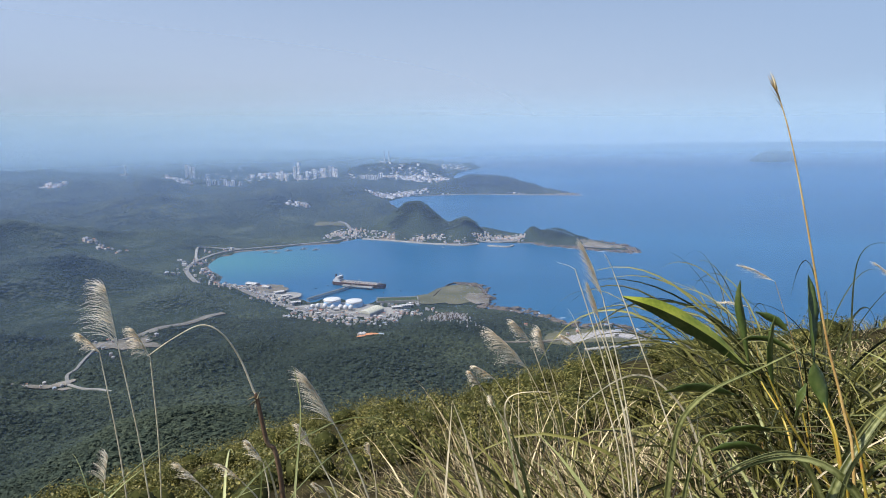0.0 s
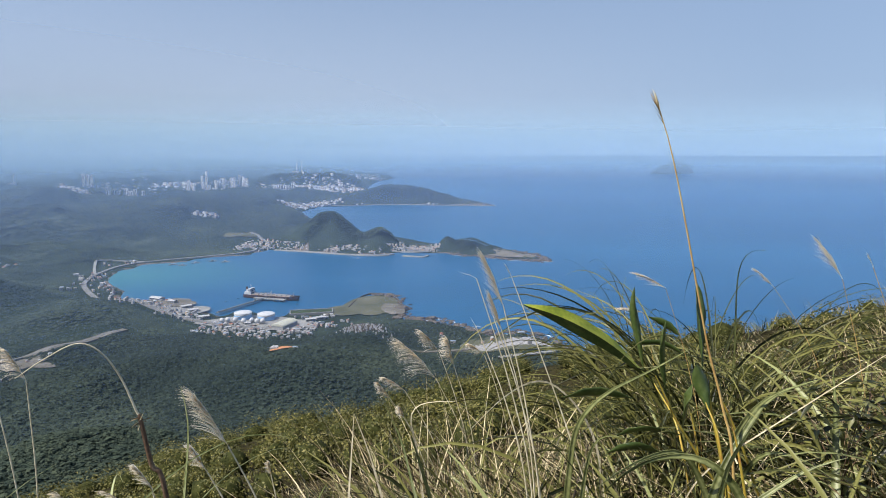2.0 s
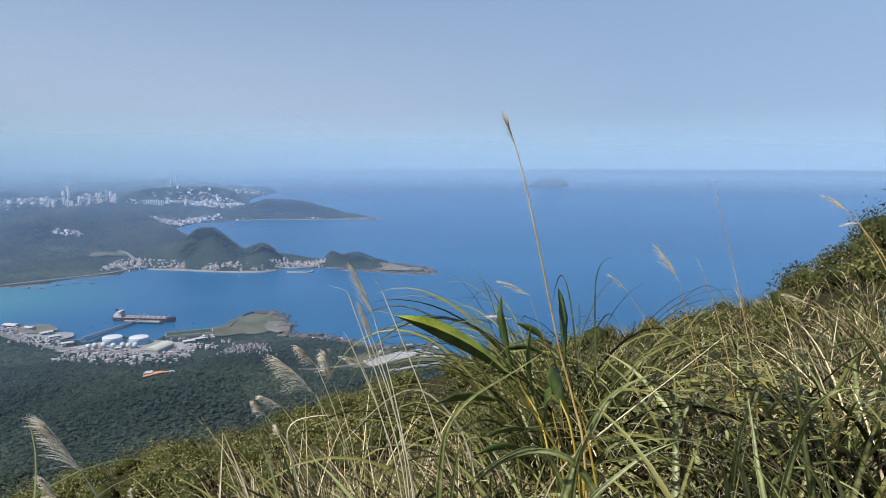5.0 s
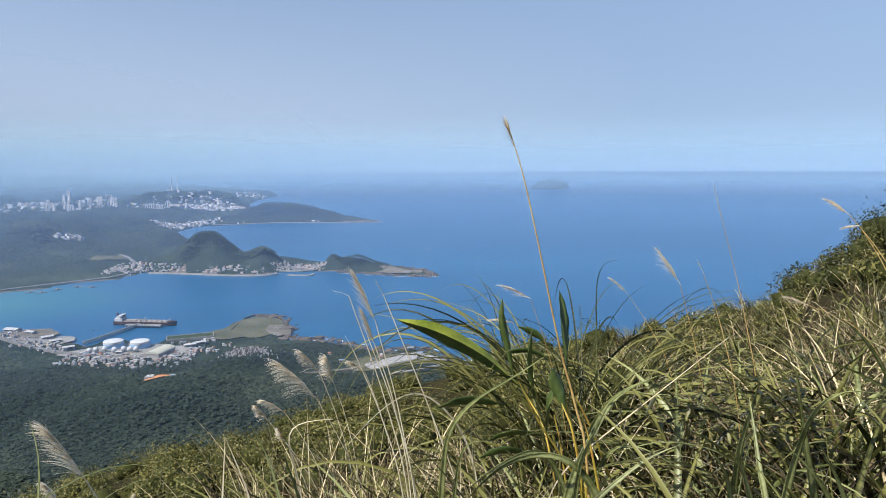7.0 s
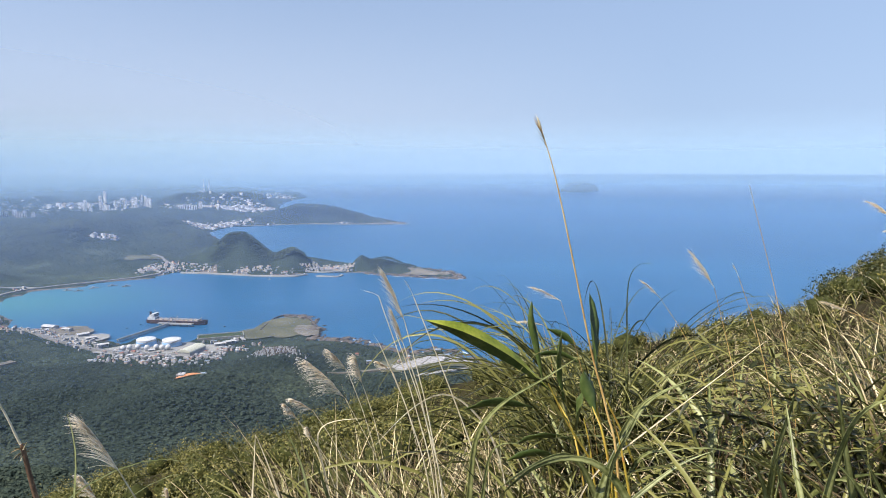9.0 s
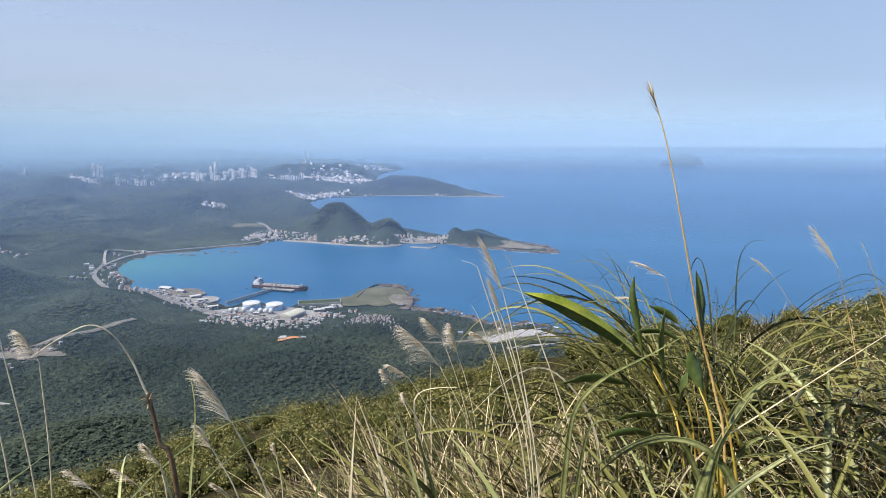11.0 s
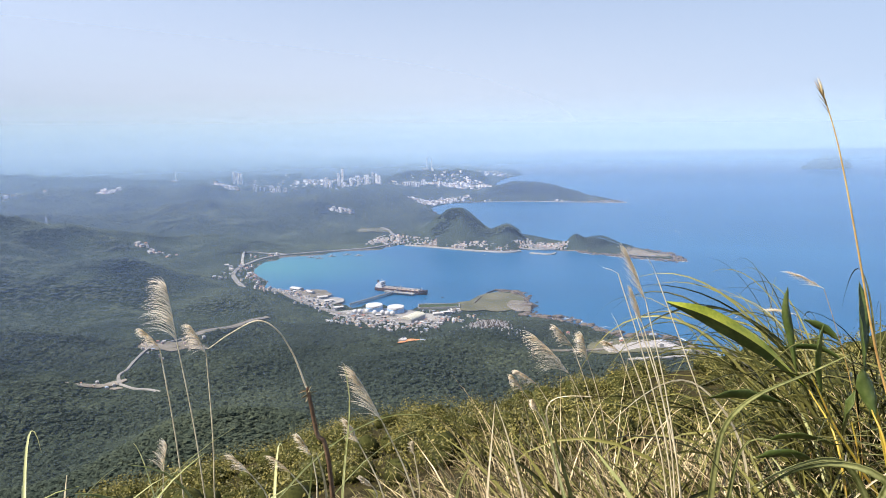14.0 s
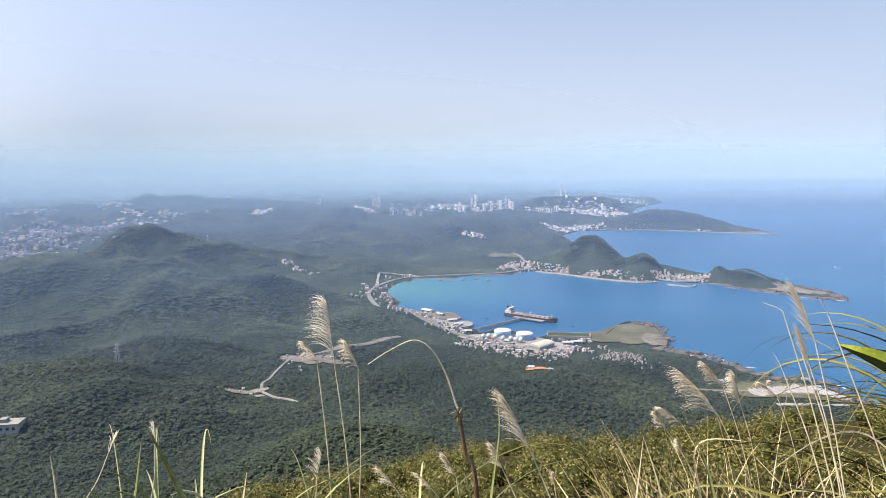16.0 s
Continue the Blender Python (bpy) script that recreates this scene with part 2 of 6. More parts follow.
# wall and roof colour brightened so that far blocks show through the haze
PALE = material("far_wall_brightened", [(0.58, 0.57, 0.56), (0.68, 0.67, 0.66), (0.76, 0.75, 0.74)], scale=0.3, rough=0.7, fine=8)
BLUE = material("blue_tank_band", [(0.2, 0.36, 0.58), (0.25, 0.42, 0.64), (0.3, 0.47, 0.68)], scale=0.4, rough=0.5, fine=8)
HULL = material("dark_red_hull", [(0.02, 0.012, 0.012), (0.04, 0.022, 0.02), (0.08, 0.045, 0.035)], scale=0.2, rough=0.6, fine=6)
DECK = material("ship_deck", [(0.2, 0.15, 0.12), (0.3, 0.23, 0.19), (0.42, 0.36, 0.31)], scale=0.4, rough=0.8, fine=6)
STEEL = material("grey_steel", [(0.18, 0.18, 0.18), (0.26, 0.26, 0.26), (0.36, 0.36, 0.35)], scale=1.0, rough=0.55, metal=0.3, fine=6)
CREAM = material("cream_sheet_roof", [(0.34, 0.34, 0.27), (0.4, 0.4, 0.33), (0.46, 0.46, 0.39)], scale=0.3, rough=0.6, fine=8, stretch=(6, 1, 1))

# ---- mesh helpers ----
rng = np.random.default_rng(7)


def mesh_from(name, verts, faces, mats, smooth=True, along=None, index=None):
    """A mesh from arrays; faces is an array of triangles or quads."""
    me = bpy.data.meshes.new(name)
    verts, faces = np.asarray(verts, np.float32), np.asarray(faces, np.int32)
    k = faces.shape[1]
    me.vertices.add(len(verts))
    me.vertices.foreach_set("co", verts.ravel())
    me.loops.add(faces.size)
    me.loops.foreach_set("vertex_index", faces.ravel())
    me.polygons.add(len(faces))
    me.polygons.foreach_set("loop_start", np.arange(0, faces.size, k, dtype=np.int32))
    for m in mats:
        me.materials.append(m)
    if index is not None:
        me.polygons.foreach_set("material_index", np.asarray(index, np.int32))
    me.polygons.foreach_set("use_smooth", np.full(len(faces), smooth))
    if along is not None:
        me.attributes.new("along", "FLOAT", "POINT").data.foreach_set("value", np.asarray(along, np.float32))
    me.update(calc_edges=True)
    return me


def part(name, bm, mat, parent=None, label="", smooth=False):
    """Links a bmesh as one mesh object under a thing or a part."""
    me = bpy.data.meshes.new(name)
    if smooth:
        for f in bm.faces:
            f.smooth = True
    bm.to_mesh(me)
    bm.free()
    for m in mat if isinstance(mat, (list, tuple)) else (mat,):
        me.materials.append(m)
    ob = new(name, me)
    ob.parent = parent
    return tagged(ob, label)


def part_mesh(name, me, parent=None, label=""):
    ob = new(name, me)
    ob.parent = parent
    return tagged(ob, label)


def thing(name, at=(0, 0, 0), turn=0.0, label="", category="", group="", kind=""):
    ob = new(name)
    ob.matrix_world = pose(*at, 0, 0, turn)
    return tagged(ob, label, category, group, kind)


def box(bm, x0, x1, y0, y1, z0, z1):
    c = bmesh.ops.create_cube(bm, size=1.0)["verts"]
    bmesh.ops.transform(bm, matrix=Matrix.Translation(((x0 + x1) / 2, (y0 + y1) / 2, (z0 + z1) / 2)) @ Matrix.Diagonal((x1 - x0, y1 - y0, z1 - z0, 1)), verts=c)
    return c


def cyl(bm, x, y, z0, z1, r, n=16, r2=None):
    c = bmesh.ops.create_cone(bm, cap_ends=True, segments=n, radius1=r, radius2=r if r2 is None else r2, depth=z1 - z0)["verts"]
    bmesh.ops.translate(bm, vec=(x, y, (z0 + z1) / 2), verts=c)
    return c


def table_noise(seed):
    t = np.random.default_rng(seed).random((256, 256))

    def value(x, y):
        xi, yi = np.floor(x).astype(int), np.floor(y).astype(int)
        fx, fy = x - xi, y - yi
        fx, fy = fx * fx * (3 - 2 * fx), fy * fy * (3 - 2 * fy)
        a, b, c, d = t[xi % 256, yi % 256], t[(xi + 1) % 256, yi % 256], t[xi % 256, (yi + 1) % 256], t[(xi + 1) % 256, (yi + 1) % 256]
        return (a * (1 - fx) + b * fx) * (1 - fy) + (c * (1 - fx) + d * fx) * fy - 0.5

    return value


NOISE = table_noise(3)


def fbm(x, y, octaves=4):
    return sum(NOISE(x * 2**k + 17.3 * k, y * 2**k - 9.1 * k) / 2**k for k in range(octaves))


# ---- the lie of the land ----
SHORE_NEAR = [(4800, -3000), (700, -300), (420, 150), (260, 330), (165, 445), (138, 455), (124, 485), (110, 508), (90, 497), (74, 516), (58, 537), (36, 556), (21, 562), (19, 604), (11, 644), (-5, 657), (-19, 645), (-39, 601), (-78, 596), (-93, 578), (-121, 610), (-144, 590), (-165, 610), (-193, 659), (-224, 650), (-256, 661), (-262, 700), (-302, 752), (-309, 807), (-299, 851), (-267, 871), (-208, 914), (-179, 927), (-157, 968)]
SHORE_CAPE = [(-101, 948), (-50, 919), (-3, 903), (20, 921), (61, 915), (97, 900), (132, 879), (171, 850), (211, 832), (211, 868), (188, 920), (166, 965), (92, 990), (24, 1070), (-68, 1220), (-146, 1388), (-177, 1539)]
SHORE_FAR = [(-145, 1651), (-62, 1687), (39, 1700), (177, 1655), (285, 1640), (276, 1740), (200, 1850), (61, 1940), (-45, 2300), (-25, 2700), (85, 3100), (-8, 3400), (-300, 3900), (-1500, 4850), (-4850, 4850), (-4850, -4850), (4800, -4850)]
SHORE = np.array(SHORE_NEAR + SHORE_CAPE + SHORE_FAR, float)
# mounds: x, y, height, two radii, turn in degrees
HILLS_NEAR = [(-430, 560, 40, 90, 60, 40), (-560, 560, 50, 110, 80, 50), (-640, 770, 50, 200, 75, 38), (-350, 430, 10, 80, 60, 20), (-360, 640, 12, 60, 40, -40), (-74, 985, 31, 36, 44, 0),
              (-115, 1000, 16, 45, 40, 0), (1, 962, 24, 24, 30, 0), (-35, 975, 10, 40, 30, 0), (125, 925, 16, 30, 18, -20), (92, 938, 14, 13, 15, 0), (160, 895, 7, 30, 16, -30),
              (75, 1765, 22, 105, 50, 0), (0, 1775, 12, 80, 50, 0)]
HILLS_CAPE = [(-300, 2380, 30, 200, 120, 0), (-150, 2350, 20, 90, 80, 0), (45, 3080, 18, 90, 80, 0), (-317, 1420, 12, 160, 120, 0), (-575, 1280, 16, 240, 130, 10),
              (-640, 1050, 14, 260, 110, 0), (-330, 1120, 8, 120, 70, 0), (-1365, 2230, 16, 380, 200, 0), (-930, 2350, 14, 330, 180, 0), (-1895, 1850, 22, 420, 240, 30),
              (-1532, 2050, 14, 380, 220, 0), (-900, 1750, 16, 330, 130, 0), (-1500, 3300, 24, 900, 250, 0)]
HILLS_INLAND = [(-2500, 2500, 26, 700, 400, 30), (-14, 490, 15, 30, 32, 0), (-40, 390, 6, 60, 50, 0), (-150, 420, 7, 60, 50, 30), (-120, 250, 16, 60, 90, 0),
                (60, 380, 10, 60, 50, 0), (-240, 560, 12, 60, 60, 0), (-300, 300, 6, 90, 70, 0)]
HILLS = HILLS_NEAR + HILLS_CAPE + HILLS_INLAND
SLOPE_AT = ([-180, -60, -20, 0, 10, 20, 33, 43, 49, 60, 90, 180], [0.2, 0.42, 0.47, 0.41, 0.36, 0.3, 0.215, 0.13, 0.035, 0.0, 0.0, 0.2])
CREST_AT = ([-180, -60, -20, 8, 25, 50, 180], [30, 34, 34, 32, 28, 26, 30])
SPUR_AT = ([-180, -70, -40, -26, -20, -10, -4, 3, 9, 15, 22, 40, 60], [0, 0, 0.0, 0.025, 0.05, 0.05, 0.048, 0.048, 0.042, 0.03, 0.03, 0.02, 0.01])
FOOT = 145.35


def shore_distance(x, y):
    """Metres inland of the shore line; negative at sea."""
    best, inside = np.full(x.shape, 1e9), np.zeros(x.shape, bool)
    for (ax, ay), (bx, by) in zip(SHORE, np.roll(SHORE, -1, 0)):
        dx, dy = bx - ax, by - ay
        k = np.clip(((x - ax) * dx + (y - ay) * dy) / (dx * dx + dy * dy), 0, 1)
        best = np.minimum(best, np.hypot(x - ax - k * dx, y - ay - k * dy))
        inside ^= ((ay > y) != (by > y)) & (x < (bx - ax) * (y - ay) / (by - ay + 1e-9) + ax)
    return np.where(inside, best, -best)


def sea_rise(r):
    """The far rim of the sheet lifts a little, so that the skyline stands at the height of a true horizon."""
    return 78 * np.clip((r - 2500) / 2350, 0, 1) ** 2


def ground_z(x, y):
    x, y = np.asarray(x, float), np.asarray(y, float)
    r, bear = np.hypot(x, y), np.degrees(np.arctan2(x, y))
    sd = shore_distance(x + 6 * fbm(x / 40, y / 40, 2), y + 6 * fbm(x / 40 + 50, y / 40, 2))
    land = 1.6 * (1 - np.exp(-np.maximum(sd, 0) / 5)) + 0.035 * np.clip(sd - 25, 0, 350) + np.where(sd < 0, np.maximum(sd * 0.4, -6), 0)
    rise = np.zeros_like(x)
    for hx, hy, h, ra, rb, turn in HILLS:
        c, s = math.cos(radians(turn)), math.sin(radians(turn))
        u, v = (x - hx) * c + (y - hy) * s, (y - hy) * c - (x - hx) * s
        rise += h * np.exp(-((u / ra) ** 2 + (v / rb) ** 2))
    rough = np.clip(sd / 60, 0, 1) * np.clip(r / 200, 0.0, 1) * ((12 + 10 * np.clip(r / 700 - 0.7, 0, 1) + 12 * np.clip((-120 - x) / 150, 0, 1)) * fbm(x / 130, y / 130, 4) + np.clip(r / 1500, 0, 1) * 14 * fbm(x / 420 + 7, y / 420, 3))
    base = land + np.clip((sd - 8) / 26, 0, 1) * rise * (1 + 0.22 * fbm(x / 55, y / 55, 3)) + np.where(rough > 0, rough, rough * 0.4) + np.clip((sd - 40) / 80, 0, 1) * np.clip((r - 130) / 150, 0, 1) * np.clip((800 - r) / 150, 0, 1) * 13 * fbm(x / 62 + 3, y / 62, 2) + np.clip(sd / 40, 0, 1) * 42 * np.exp(-r / 130)
    gully = fbm(x / 105 + 5, y / 105, 3)
    base += np.clip((sd - 40) / 80, 0, 1) * np.clip((r - 220) / 200, 0, 1) * np.clip((-375 - x) / 100, 0, 1) * 13 * (0.3 - np.abs(2 * gully))
    base = np.where(sd > 5, np.maximum(base, 0.9), base) + sea_rise(r)
    slope, crest = np.interp(bear, *SLOPE_AT), np.interp(bear, *CREST_AT)
    edge = np.minimum(r, crest)
    near = FOOT - slope * edge - 0.85 * np.maximum(r - crest, 0) + np.clip(r / 12, 0, 1) * 1.2 * fbm(x / 9, y / 9, 3) + 0.1 * fbm(x * 1.3, y * 1.3, 2) + 0.42 * np.exp(-((x - 2.4) ** 2 + (y - 3.1) ** 2) / 4.4)
    near += np.interp(bear, *SPUR_AT) * 30 * np.clip((r - 8) / 22, 0, 1)
    hi, lo = np.maximum(base, near), np.minimum(base, near)
    return hi + 5 * np.log1p(np.exp(np.clip((lo - hi) / 5, -50, 0))) * np.clip((r - 40) / 60, 0, 1)


def gz(x, y):
    return float(ground_z(np.array([x]), np.array([y]))[0])


def build_ground():
    az = np.concatenate([np.arange(-180, -64, 4.0), np.arange(-64, 62, 0.3), np.arange(62, 180, 4.0)])
    rad = np.concatenate([np.linspace(0.002, 12, 42), 12 * (4850 / 12) ** (np.arange(1, 210) / 209)])
    a, r = np.meshgrid(np.radians(az), rad)
    x, y = (r * np.sin(a)).ravel(), (r * np.cos(a)).ravel()
    z = ground_z(x, y)
    m, n = len(az), len(rad)
    i, j = np.meshgrid(np.arange(n - 1), np.arange(m))
    i, j = i.ravel(), j.ravel()
    k = (j + 1) % m
    faces = np.stack([i * m + j, i * m + k, (i + 1) * m + k, (i + 1) * m + j], 1)
    cx, cy = x[faces].mean(1), y[faces].mean(1)
    cr, sd = np.hypot(cx, cy), shore_distance(cx, cy)
    index = np.where(cr < 45, 1, np.where((sd < 3.5) & (cr < 1500), 2, 0))
    verts = np.concatenate([np.stack([x, y, z], 1), [[0, 0, gz(0, 0.01)]]])
    cap = np.stack([np.arange(m), np.roll(np.arange(m), -1), np.full(m, len(x)), np.full(m, len(x))], 1)[:, :3]
    me = mesh_from("ground", verts, faces[:, ::-1], [EARTH, SOIL, ROCK], smooth=True, index=index)
    return tagged(new("ground", me), "steep wooded mountainside falling to a low coastal plain", "ground", kind="structure")


build_ground()


def build_sea():
    n, rad = 160, np.concatenate([[1.0, 900.0], np.linspace(2500, 4930, 26)])
    a = np.arange(n) * 2 * np.pi / n
    v = np.concatenate([np.stack([r * np.cos(a), r * np.sin(a), np.full(n, float(sea_rise(r)))], 1) for r in rad])
    f = np.array([(k * n + i, (k + 1) * n + i, (k + 1) * n + (i + 1) % n, k * n + (i + 1) % n) for k in range(len(rad) - 1) for i in range(n)])
    tagged(new("sea", mesh_from("sea", v, f, [SEA])), "calm deep blue sea filling the bay and horizon", "water", kind="structure")


build_sea()


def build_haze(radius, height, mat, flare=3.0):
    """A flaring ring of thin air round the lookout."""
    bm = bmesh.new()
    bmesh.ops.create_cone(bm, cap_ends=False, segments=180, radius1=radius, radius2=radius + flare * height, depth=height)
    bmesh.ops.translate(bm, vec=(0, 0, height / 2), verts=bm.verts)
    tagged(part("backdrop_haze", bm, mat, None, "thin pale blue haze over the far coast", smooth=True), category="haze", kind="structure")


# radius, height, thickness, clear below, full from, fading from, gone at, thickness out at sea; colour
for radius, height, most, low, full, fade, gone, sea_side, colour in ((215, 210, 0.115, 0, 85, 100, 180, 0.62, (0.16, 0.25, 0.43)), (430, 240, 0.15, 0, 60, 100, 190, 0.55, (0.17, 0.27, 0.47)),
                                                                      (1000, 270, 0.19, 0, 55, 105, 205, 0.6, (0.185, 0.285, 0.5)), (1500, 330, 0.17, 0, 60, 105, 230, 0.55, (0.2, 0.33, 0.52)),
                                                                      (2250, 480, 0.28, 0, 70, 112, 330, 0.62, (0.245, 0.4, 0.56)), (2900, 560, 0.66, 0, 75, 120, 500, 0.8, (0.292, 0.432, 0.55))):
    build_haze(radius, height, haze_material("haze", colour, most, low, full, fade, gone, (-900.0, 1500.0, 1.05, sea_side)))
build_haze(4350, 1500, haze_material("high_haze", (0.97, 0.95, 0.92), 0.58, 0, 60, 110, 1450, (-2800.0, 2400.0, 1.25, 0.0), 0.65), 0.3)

# ---- woods on the slopes and the plain ----
COAST_ROAD = [(-60, 535), (-110, 540), (-165, 565), (-215, 596), (-245, 620), (-272, 655), (-300, 700), (-321, 745), (-328, 800), (-318, 850), (-285, 884), (-230, 915), (-190, 940), (-165, 985), (-185, 1050), (-215, 1120)]
VALLEY_ROAD = [(-199, 512), (-217, 488), (-229, 464), (-243, 446), (-250, 428), (-249, 408), (-243, 388), (-238, 372), (-228, 356)]
CLEAR_DEPOT = [(-120, 565, 42, 26), (-70, 545, 34, 26), (-200, 620, 40, 34), (-235, 600, 30, 24), (-20, 610, 34, 40), (-65, 429, 9, 6), (-12, 492, 18, 18),
               (88, 445, 42, 34), (-236, 436, 24, 12), (-216, 490, 11, 13), (-200, 512, 12, 10), (-236, 352, 19, 9), (-206, 349, 12, 4), (-320, 760, 16, 70), (-300, 850, 30, 30), (-240, 900, 40, 20),
               (-214, 1058, 38, 54), (-160, 990, 58, 24), (-50, 940, 72, 12), (50, 944, 50, 17), (-460, 828, 42, 18)]
CLEAR_COAST = [(165, 872, 62, 16), (-48, 572, 40, 20), (-30, 588, 30, 18), (-1070, 920, 120, 130), (-1230, 1100, 90, 120), (-1340, 1380, 80, 190), (-330, 1285, 34, 20), (-690, 1800, 80, 30), (-1065, 1695, 60, 26), (-775, 1792, 60, 24),
               (-470, 2110, 130, 40), (-150, 2120, 130, 150), (-225, 1925, 60, 26), (-170, 1650, 70, 110), (-35, 525, 30, 22), (-110, 525, 36, 14)]
CLEAR = CLEAR_DEPOT + CLEAR_COAST


def wooded(x, y):
    sd = shore_distance(x, y)
    ok = sd > 9
    for cx, cy, ra, rb in CLEAR:
        ok &= ((x - cx) / ra) ** 2 + ((y - cy) / rb) ** 2 > 1 + 0.8 * fbm(x / 14, y / 14, 2)
    for line, wide in ((COAST_ROAD[1:9], 15.0), (COAST_ROAD, 7.0), (VALLEY_ROAD, 4.5)):
        for (ax, ay), (bx, by) in zip(line, line[1:]):
            k = np.clip(((x - ax) * (bx - ax) + (y - ay) * (by - ay)) / ((bx - ax) ** 2 + (by - ay) ** 2), 0, 1)
            ok &= np.hypot(x - ax - k * (bx - ax), y - ay - k * (by - ay)) > wide
    return ok


def unit(v):
    return v / np.maximum(np.linalg.norm(v, axis=-1, keepdims=True), 1e-9)


def crown_shapes(count, rings):
    """Uneven lumpy crowns: an apex and rings of points pushed in and out, so that no two sides are alike."""
    n, shapes = 6, []
    for _ in range(count):
        pts = [[(rng.normal(0, 0.12), rng.normal(0, 0.12), rng.uniform(0.75, 1.05))]]
        for k in range(rings):
            u = (k + 1) / rings
            a = (np.arange(n) + 0.5 * k + rng.uniform(-0.25, 0.25, n)) * 2 * np.pi / n
            q = (math.sin(1.75 * u) + 0.1) * rng.uniform(0.55, 1.3, n)
            pts.append(np.stack([q * np.cos(a), q * np.sin(a), math.cos(1.75 * u) * rng.uniform(0.6, 1.3, n) + rng.normal(0, 0.1, n)], 1))
        shapes.append(np.concatenate(pts))
    faces = [(0, 1 + i, 1 + (i + 1) % n) for i in range(n)]
    for k in range(rings - 1):
        o, p = 1 + k * n, 1 + (k + 1) * n
        for i in range(n):
            faces += [(o + i, p + i, o + (i + 1) % n), (o + (i + 1) % n, p + i, p + (i + 1) % n)]
    return np.stack(shapes), np.array(faces)


def leafy_crowns(count):
    """Crowns close enough to show their leaf clumps: small facets laid over an uneven dome."""
    domes, faces = crown_shapes(count, 1)
    shapes = []
    for dome in domes:
        d = unit(rng.normal(0, 1, (9, 3)) * (1, 1, 0.7) + (0, 0, 0.65))
        at = d * rng.uniform(0.75, 1.15, (9, 1)) * (1, 1, 0.95)
        n = unit(d + rng.normal(0, 0.3, d.shape) + (0, 0, 0.6))
        a = unit(np.cross(n, rng.normal(0, 1, d.shape)))
        b, size = np.cross(n, a), rng.uniform(0.3, 0.6, (9, 1))
        clumps = np.stack([at + a * size, at - a * size * 0.5 + b * size * 0.85, at - a * size * 0.5 - b * size * 0.85], 1).reshape(-1, 3)
        shapes.append(np.concatenate([dome * 0.85, clumps]))
    k = len(domes[0])
    return np.stack(shapes), np.concatenate([faces, np.arange(27).reshape(-1, 3) + k])


def build_woods():
    for rings, rows in ((2, ((95, 200, 1.4, -60, 30), (200, 340, 1.8, -60, 30), (340, 540, 2.2, -60, 30))), (1, ((540, 620, 2.2, -60, 30), (620, 1080, 3.0, -56, 16), (1080, 1500, 6.2, -60, 0), (1500, 2000, 8.0, -60, 8), (2000, 2800, 13.0, -60, 2)))):
        shapes, faces = leafy_crowns(40) if rings > 1 else crown_shapes(40, 1)
        spots = []
        for near, far, gap, low, high in rows:
            n = int(math.radians(high - low) / 2 * (far**2 - near**2) / gap**2 * 1.35)
            r, a = np.sqrt(rng.uniform(near**2, far**2, n)), np.radians(rng.uniform(low, high, n))
            x, y = r * np.sin(a), r * np.cos(a)
            ok = wooded(x, y)
            x, y = x[ok], y[ok]
            spots.append(np.stack([x, y, ground_z(x, y), np.full(len(x), gap) * np.clip(rng.lognormal(-0.1, 0.36 if rings > 1 else 0.22, len(x)), 0.5, 1.55)], 1))
        p = np.concatenate(spots)
        size, turn = p[:, 3], rng.uniform(0, 2 * np.pi, len(p))
        s = shapes[rng.integers(0, len(shapes), len(p))]
        c, q = np.cos(turn)[:, None], np.sin(turn)[:, None]
        tall = rng.uniform(0.45, 0.95, len(p)) * (0.74 if rings > 1 else 0.62)
        v = np.stack([s[:, :, 0] * c - s[:, :, 1] * q, s[:, :, 0] * q + s[:, :, 1] * c, s[:, :, 2] * tall[:, None]], 2) * (size * 0.72)[:, None, None]
        v += np.stack([p[:, 0], p[:, 1], p[:, 2] + size * (0.14 if rings > 1 else 0.03)], 1)[:, None]
        f = faces[None] + (np.arange(len(p)) * s.shape[1])[:, None, None]
        me = mesh_from("woods", v.reshape(-1, 3), f.reshape(-1, 3), [WOODS], smooth=rings == 1)
        tagged(new("woods", me), "dense dark green subtropical forest covering the slopes", "forest", kind="stuff")


build_woods()

# ---- leaves, blades and stalks ----


